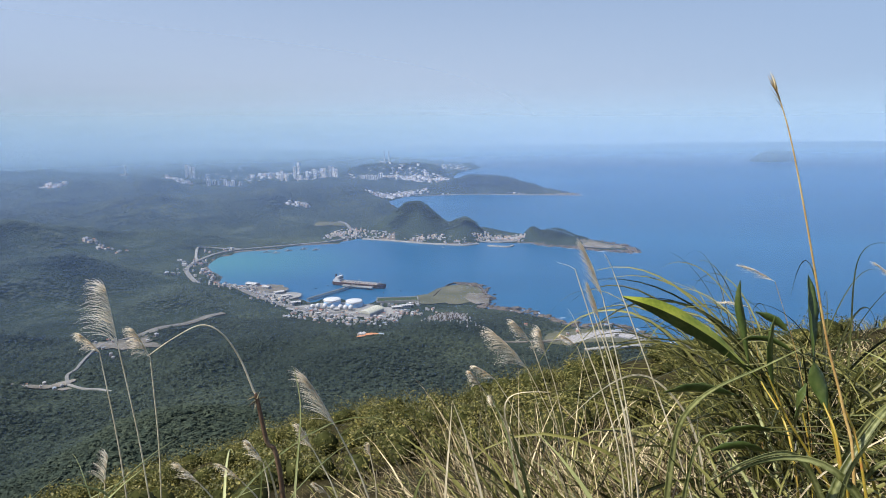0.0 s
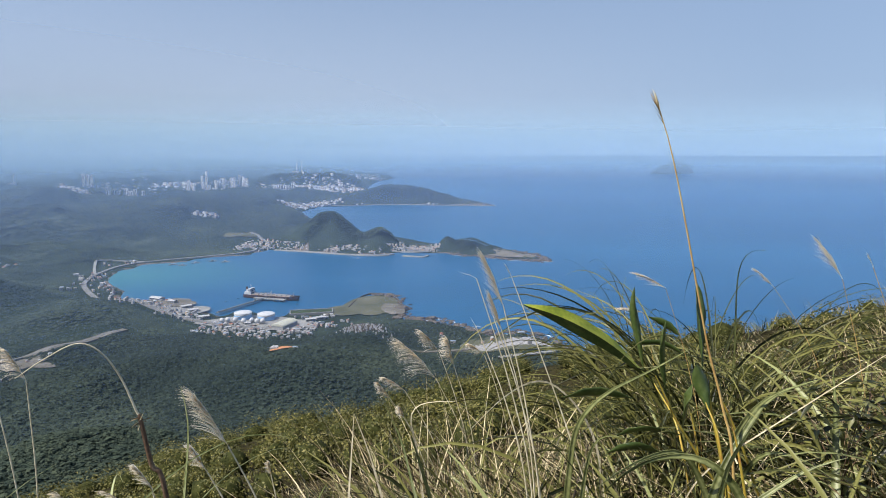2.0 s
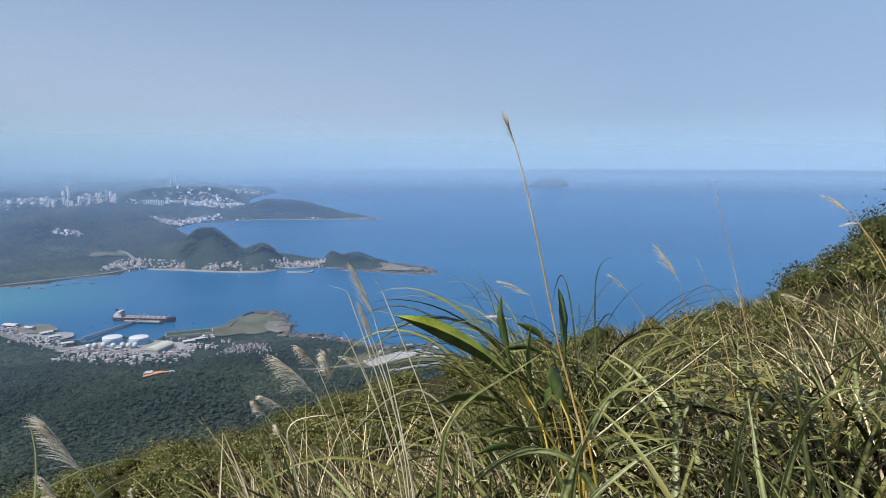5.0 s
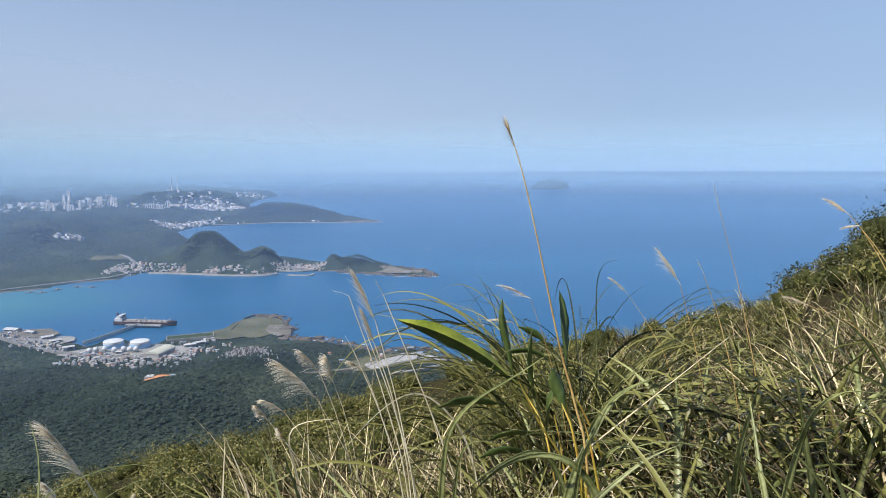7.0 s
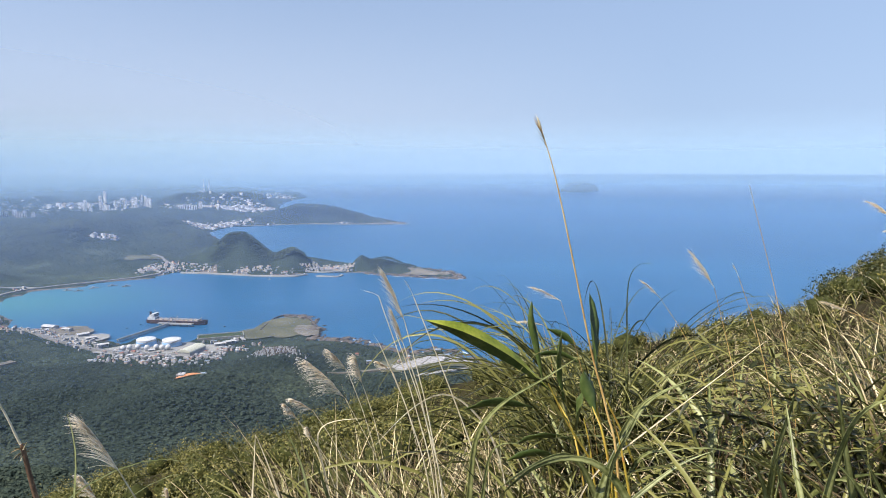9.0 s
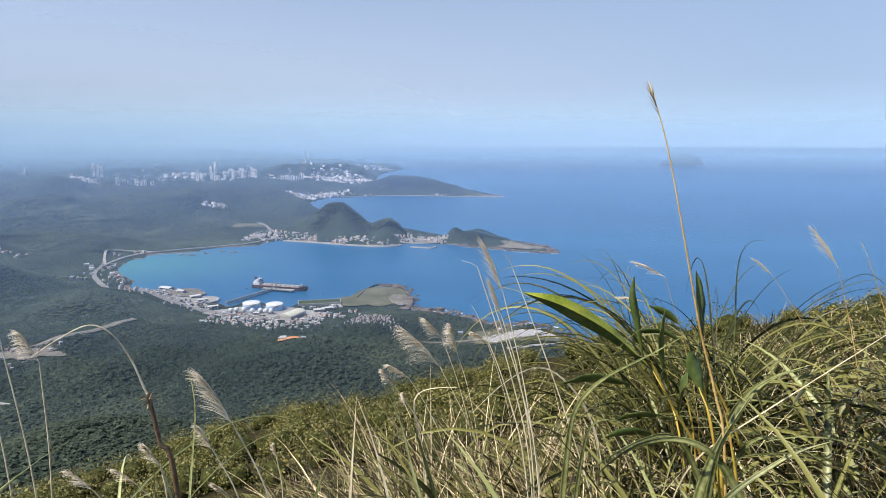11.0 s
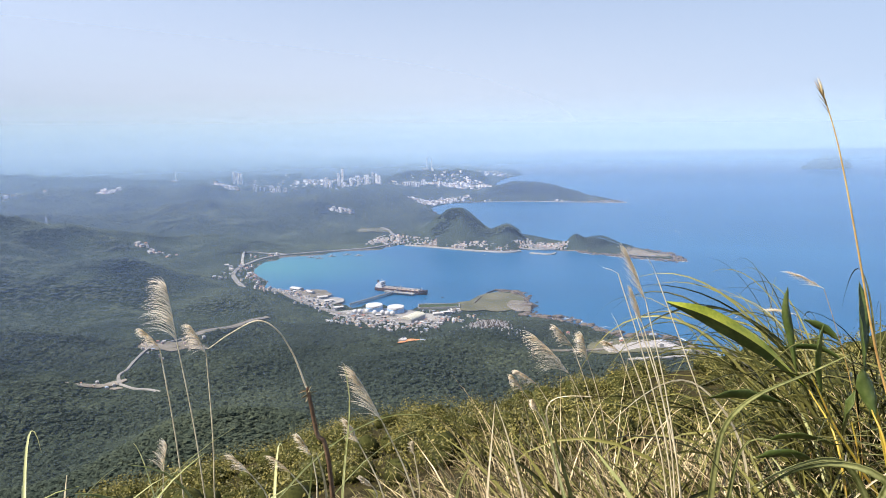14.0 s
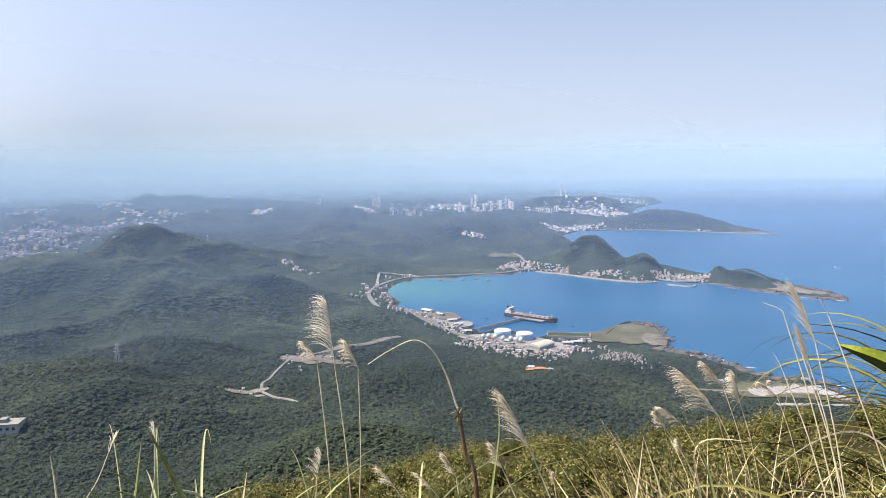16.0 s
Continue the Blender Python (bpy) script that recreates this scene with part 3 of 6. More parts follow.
def ribbons(base, way, length, width, droop, segs=6, fold=0.35, wind=(0, 0, 0), taper=0.75):
    """Many folded blades at once: points and quads, and how far along its blade each point lies."""
    n = len(base)
    base, way = np.array(base, float), unit(np.array(way, float))
    length, width, droop = (np.broadcast_to(np.asarray(q, float), (n,)) for q in (length, width, droop))
    side = unit(np.cross(way, np.array([0, 0, 1.0])) + rng.normal(0, 0.25, (n, 3)))
    lean = unit(way * (1, 1, 0) + rng.normal(0, 0.02, (n, 3)) * (1, 1, 0))
    pts, alongs, pos, d = [], [], base.copy(), way.copy()
    for k in range(segs + 1):
        u = k / segs
        w = width * (0.55 + 0.45 * min(1, u * 4)) * (1 - u ** (1 / (1 - taper + 0.25))) + width * 0.03
        up = unit(np.cross(side, d))
        pts += [pos - side * (w / 2)[:, None] + up * (w * fold)[:, None], pos, pos + side * (w / 2)[:, None] + up * (w * fold)[:, None]]
        alongs += [np.full(n, u), np.full(n, u + 1.3), np.full(n, u)]
        flat = np.linalg.norm(d[:, :2], axis=1)
        turn = (0.55 * droop * (0.25 + 1.5 * u) / segs)[:, None]
        d = unit(d + turn * (lean * d[:, 2:] - np.array([0, 0, 1.0]) * flat[:, None]) + np.array(wind) * (u / segs))
        side = unit(side - d * (side * d).sum(-1, keepdims=True))
        pos = pos + d * (length / segs)[:, None]
    v = np.stack(pts, 1)
    m = v.shape[1]
    quads = [(3 * k + i, 3 * k + i + 1, 3 * k + i + 4, 3 * k + i + 3) for k in range(segs) for i in (0, 1)]
    f = np.array(quads)[None] + (np.arange(n) * m)[:, None, None]
    return v.reshape(-1, 3), f.reshape(-1, 4), np.stack(alongs, 1).ravel()


def merged(*sets):
    v, f, a, k = [], [], [], 0
    for vv, ff, aa in sets:
        v.append(vv), f.append(ff + k), a.append(aa)
        k += len(vv)
    return np.concatenate(v), np.concatenate(f), np.concatenate(a)


def smooth_line(points, steps):
    """A rounded line through points (Catmull-Rom)."""
    p = np.array(points, float)
    p = np.concatenate([[2 * p[0] - p[1]], p, [2 * p[-1] - p[-2]]])
    out = []
    for k in range(1, len(p) - 2):
        for u in np.linspace(0, 1, steps, endpoint=False):
            out.append(0.5 * (2 * p[k] + (p[k + 1] - p[k - 1]) * u + (2 * p[k - 1] - 5 * p[k] + 4 * p[k + 1] - p[k + 2]) * u**2 + (3 * p[k] - p[k - 1] - 3 * p[k + 1] + p[k + 2]) * u**3))
    return np.array(out + [p[-2]])


def tube(points, radii, sides=6):
    p = np.array(points, float)
    r = np.broadcast_to(np.asarray(radii, float), (len(p),))
    t = unit(np.gradient(p, axis=0))
    a = unit(np.cross(t, [0.31, 0.9, 0.2]))
    b = np.cross(t, a)
    ang = np.arange(sides) * 2 * np.pi / sides
    v = p[:, None] + r[:, None, None] * (a[:, None] * np.cos(ang)[None, :, None] + b[:, None] * np.sin(ang)[None, :, None])
    f = [(k * sides + i, k * sides + (i + 1) % sides, (k + 1) * sides + (i + 1) % sides, (k + 1) * sides + i) for k in range(len(p) - 1) for i in range(sides)]
    return v.reshape(-1, 3), np.array(f), np.repeat(np.linspace(0, 1, len(p)), sides)


def grass_spots(n, near, far, low, high, clump=0.16):
    """Tufts of grass roots between two distances and bearings, gathered in clumps."""
    m = max(1, n // 9)
    r, a = np.sqrt(rng.uniform(near**2, far**2, m)), np.radians(rng.uniform(low, high, m))
    x, y = np.repeat(r * np.sin(a), 9), np.repeat(r * np.cos(a), 9)
    x, y = x + rng.normal(0, clump, len(x)), y + rng.normal(0, clump, len(x))
    ok = np.hypot(x, y) > near * 0.9
    x, y = x[ok], y[ok]
    return np.stack([x, y, ground_z(x, y) - 0.02], 1)


def tuft_ways(n, lean=0.55, bias=(-0.12, -0.05)):
    a = rng.uniform(0, 2 * np.pi, n)
    k = rng.gamma(2.0, lean / 2.0, n)
    return np.stack([np.cos(a) * k + bias[0], np.sin(a) * k + bias[1], np.ones(n)], 1)


def build_grass():
    green, dry, fresh = [], [], []
    # near, far, bearings, green blades, dry blades, height
    for near, far, low, high, ng, nd, tall in ((1.9, 3.4, -62, 0, 420, 420, 0.75), (1.7, 3.2, 3, 24, 260, 500, 1.15), (1.7, 3.2, 24, 62, 480, 420, 1.1), (3.2, 6.5, 3, 24, 900, 1500, 1.0), (3.2, 6.5, 24, 62, 1400, 1500, 1.0), (2.8, 5.0, 14, 33, 800, 900, 1.3), (2.5, 4.6, -4, 17, 1500, 1800, 1.5), (1.7, 2.4, -52, -4, 120, 110, 0.8),
                                               (3.2, 7, -62, 4, 1400, 1400, 0.8), (6.5, 14, 6, 62, 2400, 2600, 0.65), (6, 13, -40, 6, 1100, 1100, 0.5), (4.5, 9, -28, 16, 1000, 1000, 0.5), (14, 34, 26, 62, 1600, 2600, 0.9), (7, 25, 26, 62, 2800, 2400, 0.7)):
        for store, n, w in ((green, int(ng * 0.88), 0.029), (dry, int(nd * 0.92), 0.016)):
            p = grass_spots(n, near, far, low, high)
            fat = 1.0 + 0.05 * max(0, near - 3)
            big = (rng.random(len(p)) < 0.2) & (store is green)
            store.append(ribbons(p, tuft_ways(len(p), 0.75, (-0.08, 0.05)) * ((1.35, 0.6, 1) if near < 7 else (1, 1, 1)), 0.93 * tall * rng.uniform(0.55, 1.15, len(p)), w * fat * rng.uniform(0.5, 1.25, len(p)) * np.where(big, 1.7, 0.85), rng.gamma(3.0, 0.68, len(p)), 8 if near < 5 else (5 if near < 6.5 else 3)))
    # long broad blades that arch over the rest
    for near, far, low, high, n, mat_sets, wide in ((1.8, 4.2, 8, 62, 380, green, 0.032), (1.8, 4.0, 8, 42, 70, fresh, 0.036), (1.8, 4.0, 42, 62, 130, fresh, 0.036), (2.3, 4.6, -2, 20, 200, green, 0.026), (1.8, 2.7, -8, 20, 130, green, 0.026), (2.4, 4.6, 8, 62, 300, dry, 0.01), (2.3, 4.6, -6, 22, 620, dry, 0.011)):
        p = grass_spots(n, near, far, low, high, 0.25)
        mat_sets.append(ribbons(p, tuft_ways(len(p), 0.55, (0.0, -0.12)) * (1.5, 0.8, 1), rng.uniform(0.9, 1.45, len(p)), wide * rng.uniform(0.7, 1.3, len(p)), rng.uniform(1.6, 3.4, len(p)), 12, 0.22))
    p = grass_spots(420, 3.6, 5.2, 1, 13, 0.2)
    dry.append(ribbons(p, tuft_ways(len(p), 0.3, (-0.05, 0.0)), rng.uniform(1.3, 2.0, len(p)), 0.014 * rng.uniform(0.6, 1.2, len(p)), rng.uniform(0.8, 3.0, len(p)), 9, 0.2))
    p = grass_spots(210, 2.1, 3.4, 17, 28, 0.2)
    dry.append(ribbons(p, tuft_ways(len(p), 0.6, (-0.1, -0.05)) * (1.4, 0.8, 1), rng.uniform(0.8, 1.25, len(p)), 0.014 * rng.uniform(0.6, 1.3, len(p)), rng.uniform(1.0, 3.4, len(p)), 9, 0.2))
    for name, sets, mat, label in (("grass", green, GREEN, "tall green silvergrass blades arching over the slope"), ("fresh_grass", fresh, FRESH, "broad pale green grass blades with light midribs"), ("dry_grass", dry, DRY, "dry straw-coloured grass blades tangled among green")):
        v, f, a = merged(*sets)
        tagged(new(name, mesh_from(name, v, f, [mat], along=a)), label, "grass", kind="stuff")


build_grass()


def grass_tuft(x, y, spread, count, low, high, wide, label, mat=GREEN, stretch=1.12):
    """One thick tussock whose blades arch outwards; each blade is sized to peak between two heights."""
    p = np.column_stack([rng.normal(x, spread, count), rng.normal(y, spread, count)])
    p = np.column_stack([p, ground_z(p[:, 0], p[:, 1]) - 0.02])
    v, f, a = ribbons(p, tuft_ways(count, 0.22 if mat is GREEN else 0.09, (0.0, -0.03)), 2.1, wide * rng.uniform(0.6, 1.3, count), rng.uniform(3.2, 6.0, count) * (1 if stretch < 1.5 else 0.75), 12 if stretch < 1.5 else 20)
    v = v.reshape(count, -1, 3)
    top = v[:, :, 2].max(1) - p[:, 2]
    size = np.clip((rng.uniform(low, high, count) - p[:, 2]) / top, 0.5, stretch)
    v = (p[:, None] + (v - p[:, None]) * np.stack([np.minimum(size, 1.0), np.minimum(size, 1.0), size], 1)[:, None]).reshape(-1, 3)
    foot = np.array([x, y, gz(x, y)])
    tagged(new("grass_tussock", mesh_from("grass_tussock", v - foot, f, [mat], along=a)), label, "grass tussock", kind="stuff").location = foot


grass_tuft(2.12, 3.75, 0.2, 240, 145.4, 146.22, 0.016, "thick dark green grass tussock against the sea", stretch=1.9)
grass_tuft(1.8, 3.45, 0.16, 60, 145.4, 146.0, 0.022, "thick green grass tussock beside the ginger plant")
for x, y, count, low, high, wide in ((-1.1, 1.02, 22, 145.9, 146.22, 0.024), (-0.95, 1.2, 20, 145.8, 146.12, 0.024), (-0.74, 1.36, 18, 145.7, 146.02, 0.022), (-1.3, 1.1, 14, 145.8, 146.12, 0.022), (-0.5, 1.7, 12, 145.4, 145.75, 0.02)):
    grass_tuft(x, y, 0.1, count, low, high, wide, "sparse arching green grass tuft on the slope", BLADE, stretch=1.9)
grass_tuft(2.9, 3.3, 0.3, 120, 145.3, 145.9, 0.02, "thick green grass tussock on the crest")


def leaf_cloud(centres, radii, per, size):
    """Small bent leaves scattered through rounded, uneven clumps."""
    n = len(centres)
    c = np.repeat(centres, per, 0)
    r = np.repeat(radii, per)
    d = unit(rng.normal(0, 1, (len(c), 3)) * (1, 1, 0.75) + (0, 0, 0.35))
    lump = 1 + 0.2 * np.sin(d @ rng.normal(0, 3, (3,)) + np.repeat(rng.uniform(0, 6, n), per))
    p = c + d * (r * lump * rng.uniform(0.72, 1.0, len(c)))[:, None]
    face = unit(d + rng.normal(0, 0.4, d.shape))
    way = unit(np.cross(face, rng.normal(0, 1, d.shape)))
    side = np.cross(face, way)
    s = size * rng.uniform(0.6, 1.4, len(c)) * (0.7 + 0.3 * r / r.mean())
    tip, mid = p + way * s[:, None], p + way * (s * 0.5)[:, None] - np.array([0, 0, 1]) * (s * 0.05)[:, None]
    v = np.stack([p, mid + side * (s * 0.28)[:, None], tip, mid - side * (s * 0.28)[:, None]], 1)
    return v.reshape(-1, 3), (np.arange(len(c)) * 4)[:, None] + np.arange(4)[None], np.tile([0, 0.5, 1, 0.5], len(c))


def build_shrubs():
    for name, n, near, far, low, high, rad, mat, label in (
        ("shrubs", 480, 12, 36, -36, 30, (0.35, 0.95), SHRUB, "low yellow-green shrubs on a sunlit spur"),
        ("shrubs", 60, 15, 30, 30, 62, (0.3, 0.6), SHRUB, "low olive bushes along the crest"),
        ("shrubs", 80, 18, 30, 43, 62, (0.35, 0.75), SHRUB_DARK, "dark green bushes along the crest"),
        ("shrubs", 60, 20, 28, 49, 62, (0.7, 1.2), SHRUB_DARK, "tall dark bushes on the crest"),
    ):
        r, a = np.sqrt(rng.uniform(near**2, far**2, n)), np.radians(rng.uniform(low, high, n))
        x, y = r * np.sin(a), r * np.cos(a)
        rr = rng.uniform(*rad, n)
        at = np.stack([x, y, ground_z(x, y) + rr * 0.4], 1)
        v, f, al = leaf_cloud(at, rr * 1.04, 360, 0.072)
        f = np.concatenate([f[:, :3], f[:, [0, 2, 3]]])
        # an added dark lump in each shrub stands in for shade between leaves
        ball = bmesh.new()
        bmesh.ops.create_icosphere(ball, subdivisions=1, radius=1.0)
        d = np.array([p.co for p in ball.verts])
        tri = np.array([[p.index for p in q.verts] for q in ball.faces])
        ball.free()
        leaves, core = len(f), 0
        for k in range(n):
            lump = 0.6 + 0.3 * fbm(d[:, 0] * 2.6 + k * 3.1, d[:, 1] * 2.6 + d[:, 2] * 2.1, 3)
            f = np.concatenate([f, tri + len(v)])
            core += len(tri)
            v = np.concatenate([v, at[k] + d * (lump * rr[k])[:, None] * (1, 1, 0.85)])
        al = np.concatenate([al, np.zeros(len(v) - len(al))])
        tagged(new(name, mesh_from(name, v, f, [mat, CORE_SHADE], along=al, index=np.repeat([0, 1], [leaves, core]))), label, "shrubs", kind="stuff")


build_shrubs()

# ---- plumes of silvergrass: tip, foot of the plume, a point low on the stalk ----
PLUMES_LEFT = [((-1.25, 2.35, 146.54), (-1.24, 2.38, 146.3), (-1.19, 2.41, 145.63)), ((-1.38, 2.38, 146.35), (-1.35, 2.44, 146.26), (-1.31, 2.46, 145.57)), ((-1.22, 2.47, 146.34), (-1.19, 2.52, 146.21), (-1.2, 2.52, 145.57)),
               ((-1.19, 2.15, 145.97), (-1.22, 2.16, 145.85), (-1.24, 2.15, 145.74)), ((-0.99, 2.26, 145.88), (-0.94, 2.31, 145.78), (-0.88, 2.33, 145.66)), ((-0.81, 2.22, 145.9), (-0.76, 2.27, 145.81), (-0.69, 2.29, 145.69))]
PLUMES_MIDDLE = [((-0.41, 1.93, 146.34), (-0.33, 1.97, 146.16), (-0.23, 1.99, 145.88)), ((-0.51, 2.21, 146.05), (-0.48, 2.25, 145.95), (-0.39, 2.26, 145.72)), ((-0.68, 2.16, 146.01), (-0.65, 2.2, 145.92), (-0.64, 2.2, 145.74)),
                 ((-0.35, 2.75, 145.72), (-0.35, 2.78, 145.65), (-0.33, 2.78, 145.42)), ((-0.42, 2.03, 145.93), (-0.39, 2.06, 145.88), (-0.38, 2.06, 145.83)),
                 ((0.59, 2.74, 146.59), (0.67, 2.75, 146.39), (0.8, 2.72, 145.78)), ((0.63, 2.83, 146.41), (0.68, 2.85, 146.26), (0.78, 2.83, 145.89))]
PLUMES_CLUMP = [((0.28, 4.66, 145.67), (0.54, 4.69, 145.37), (0.81, 4.66, 144.78)), ((0.44, 4.65, 145.74), (0.56, 4.69, 145.58), (0.72, 4.67, 145.08)), ((0.61, 4.53, 145.72), (0.66, 4.58, 145.5), (0.76, 4.56, 145.13)),
                ((0.78, 4.61, 145.65), (0.89, 4.64, 145.56), (1.02, 4.62, 145.16)), ((0.16, 4.86, 145.33), (0.31, 4.91, 145.21), (0.49, 4.89, 144.89)), ((0.12, 4.47, 145.43), (0.19, 4.51, 145.31), (0.45, 4.5, 144.89)), ((0.26, 4.36, 145.3), (0.29, 4.41, 145.2), (0.4, 4.4, 144.94))]
PLUMES_RIGHT = [((1.45, 3.22, 146.42), (1.6, 3.21, 146.35), (1.74, 3.14, 145.84)), ((1.59, 3.81, 146.09), (1.73, 3.8, 146.07), (1.79, 3.78, 145.81)), ((2.26, 3.5, 146.37), (2.36, 3.49, 146.28), (2.52, 3.39, 145.99)),
                ((2.0, 2.61, 146.66), (2.1, 2.59, 146.51), (2.2, 2.51, 145.98)), ((2.24, 1.91, 146.94), (2.31, 1.88, 146.89), (2.4, 1.78, 146.71)), ((2.28, 1.87, 146.84), (2.33, 1.85, 146.85), (2.41, 1.77, 146.65)),
                ((3.57, 3.51, 146.18), (3.7, 3.46, 146.13), (3.84, 3.32, 146.06))]
THIN_STALKS = [((0.5, 2.85, 146.52), (0.57, 2.87, 146.49), (0.77, 2.83, 145.81)), ((0.67, 2.72, 146.58), (0.71, 2.74, 146.5), (1.03, 2.65, 145.59)), ((0.61, 2.8, 146.4), (0.64, 2.81, 146.32), (0.8, 2.79, 145.8)), ((0.55, 2.9, 146.3), (0.59, 2.9, 146.22), (0.74, 2.86, 145.8)), ((2.06, 2.33, 146.99), (2.09, 2.34, 146.92), (2.22, 2.24, 146.28)), ((2.02, 2.36, 146.66), (2.06, 2.37, 146.6), (2.15, 2.3, 146.25))]


def stalk_line(head, low):
    """From the plume's foot down to the soil."""
    head, low = np.array(head), np.array(low)
    step = low - head
    top = smooth_line([head, head * 0.45 + low * 0.55 + (0.008, 0, 0), low], 6)
    return np.concatenate([top, down_to_soil(low, step)])


def down_to_soil(at, way, pull=0.16):
    """Points going on from a spot along a direction that bends slowly downwards, until they meet the ground."""
    at, way, pts = np.array(at, float), unit(np.array(way, float)), []
    for _ in range(60):
        way = unit(way * (1 - pull) + np.array([0, 0, -pull]))
        at = at + way * 0.06
        pts.append(at.copy())
        if at[2] < gz(at[0], at[1]) - 0.02:
            break
    return np.array(pts)


def silvergrass(tip, head, low, strands=90, spread=1.0, curl=0.8, hair=0.003, wind=0.3, thin=1.0, label="pale feathery silvergrass plume on a thin straw stalk"):
    line = stalk_line(head, low)
    foot = line[-1]
    ob = thing("silvergrass", tuple(foot), 0, label, "grass plume", "silvergrass plumes")
    part_mesh("stalk", mesh_from("stalk", *tube(line - foot, np.linspace(0.0022, 0.0046, len(line)) * thin * (0.55 if head[0] > 1.4 else 1.0), 6)[:2], [REED if head[0] > 1.4 else STRAW], smooth=True), ob)
    tip, head = np.array(tip), np.array(head)
    size = np.linalg.norm(tip - head)
    axis = smooth_line([head, head * 0.5 + tip * 0.5 + np.array([0, 0, 0.06]) * size, tip], 6)
    u = rng.uniform(0, 1, strands) ** 0.85
    at = np.stack([np.interp(u, np.linspace(0, 1, len(axis)), axis[:, k]) for k in range(3)], 1)
    way = unit(tip - head)[None] + rng.normal(0, 0.16 * spread, (strands, 3)) + np.array([-wind, -0.05, 0.1]) * spread
    v, f, a = ribbons(at, way, size * (0.62 - 0.3 * u) * rng.uniform(0.7, 1.2, strands), hair, curl * rng.uniform(0.6, 1.5, strands), 6, 0.05, wind=(-1.7 * wind * spread, 0, 0), taper=0.3)
    w, g, b = tube(axis, np.linspace(0.0014, 0.0006, len(axis)), 4)
    v, f, a = merged((v, f, a), (w, g, b))
    part_mesh("plume", mesh_from("plume", v - foot, f, [FLUFF], along=a), ob, "silky tan plume bent by the wind")
    return ob


for k, row in enumerate(PLUMES_LEFT):
    silvergrass(*row, strands=170 if k < 3 else 70, spread=1.5 if k < 3 else 1.0, curl=2.6 if k < 3 else 1.2, hair=0.0024 if k < 3 else 0.003, wind=0.5)
for k, row in enumerate(PLUMES_MIDDLE):
    silvergrass(*row, strands=170 if k < 5 else 200, spread=1.0 if k < 5 else 0.6, curl=0.9 if k < 5 else 0.5, hair=0.0042)
for row in PLUMES_CLUMP:
    silvergrass(*row, strands=190, spread=1.15, curl=2.2, hair=0.005, wind=0.4, label="tan silvergrass plume drooping from a clump")
for row in PLUMES_RIGHT:
    silvergrass(*row, strands=130, spread=0.9, curl=0.7, hair=0.004)
for row in THIN_STALKS:
    silvergrass(*row, strands=8, spread=0.6, curl=0.6, label="bare straw grass stalk with a spent tip")


def tall_reed():
    pts = [(1.01, 2.08, 147.24), (1.04, 2.07, 147.18), (1.08, 2.05, 147.04), (1.13, 2.02, 146.79), (1.2, 1.99, 146.44), (1.25, 1.96, 146.23), (1.29, 1.93, 145.97), (1.33, 1.9, gz(1.33, 1.9))]
    line = smooth_line(pts, 5)
    foot = line[-1]
    ob = thing("reed", tuple(foot), 0, "tall leaning ochre reed with a frayed dry tip", "reed")
    part_mesh("stalk", mesh_from("stalk", *tube(line - foot, np.linspace(0.0007, 0.0058, len(line)), 7)[:2], [REED], smooth=True), ob)
    at = np.stack([np.interp(rng.uniform(3, 8, 14), np.arange(len(line)), line[:, k]) for k in range(3)], 1)
    at = line[rng.integers(4, 8, 14)]
    v, f, a = ribbons(at - foot, unit(line[3] - line[9])[None] + rng.normal(0, 0.12, (14, 3)), 0.06, 0.005, 0.3, 4)
    part_mesh("husk", mesh_from("husk", v, f, [DRY], along=a), ob, "dry papery husk")


tall_reed()


def sheet_leaf(points, width, fold=0.25, tilt=0.0, wave=0.0, rooted=False):
    """One broad leaf along a line, folded at its midrib, with a pointed tip and a wavy rim. tilt turns it about its length."""
    line = np.array(points, float) if rooted else smooth_line(points, 7)
    n = len(line)
    t = unit(np.gradient(line, axis=0))
    side = unit(np.cross(t, np.array([0.0, 0.25, 1.0])))
    if rooted:
        side = unit(np.cross(t, np.array([0.15, -0.8, 0.55])))
    up = np.cross(side, t)
    c, s = math.cos(radians(tilt)), math.sin(radians(tilt))
    side, up = side * c + up * s, up * c - side * s
    u = np.linspace(0, 1, n)
    w = width * np.sin(np.pi * np.clip(u, 0, 1) ** 0.85) ** 1.15 + 0.003
    if rooted:
        w = width * np.minimum(1.0, (u * 2.2) ** 0.8) * (1 - 0.45 * u**2) + 0.0008
    cols = []
    for q in (-1, -0.55, 0, 0.55, 1):
        ripple = wave * width * np.sin(u * 24 + q * 2) * abs(q)
        cols.append(line + side * (w * q / 2)[:, None] + up * (w * fold * abs(q) + ripple)[:, None])
    v = np.stack(cols, 1)
    under = v - up[:, None] * 0.0016
    m = 5
    f = [(k * m + i, k * m + i + 1, (k + 1) * m + i + 1, (k + 1) * m + i) for k in range(n - 1) for i in range(m - 1)]
    f = np.array(f)
    k = n * m
    rim = [(i * m, (i + 1) * m, (i + 1) * m + k, i * m + k) for i in range(n - 1)] + [((i + 1) * m + m - 1, i * m + m - 1, i * m + m - 1 + k, (i + 1) * m + m - 1 + k) for i in range(n - 1)]
    return np.concatenate([v.reshape(-1, 3), under.reshape(-1, 3)]), np.concatenate([f, f[:, ::-1] + k, np.array(rim)]), np.tile((u[:, None] + np.array([0, 0.1, 1.3, 0.1, 0])[None]).ravel(), 2)


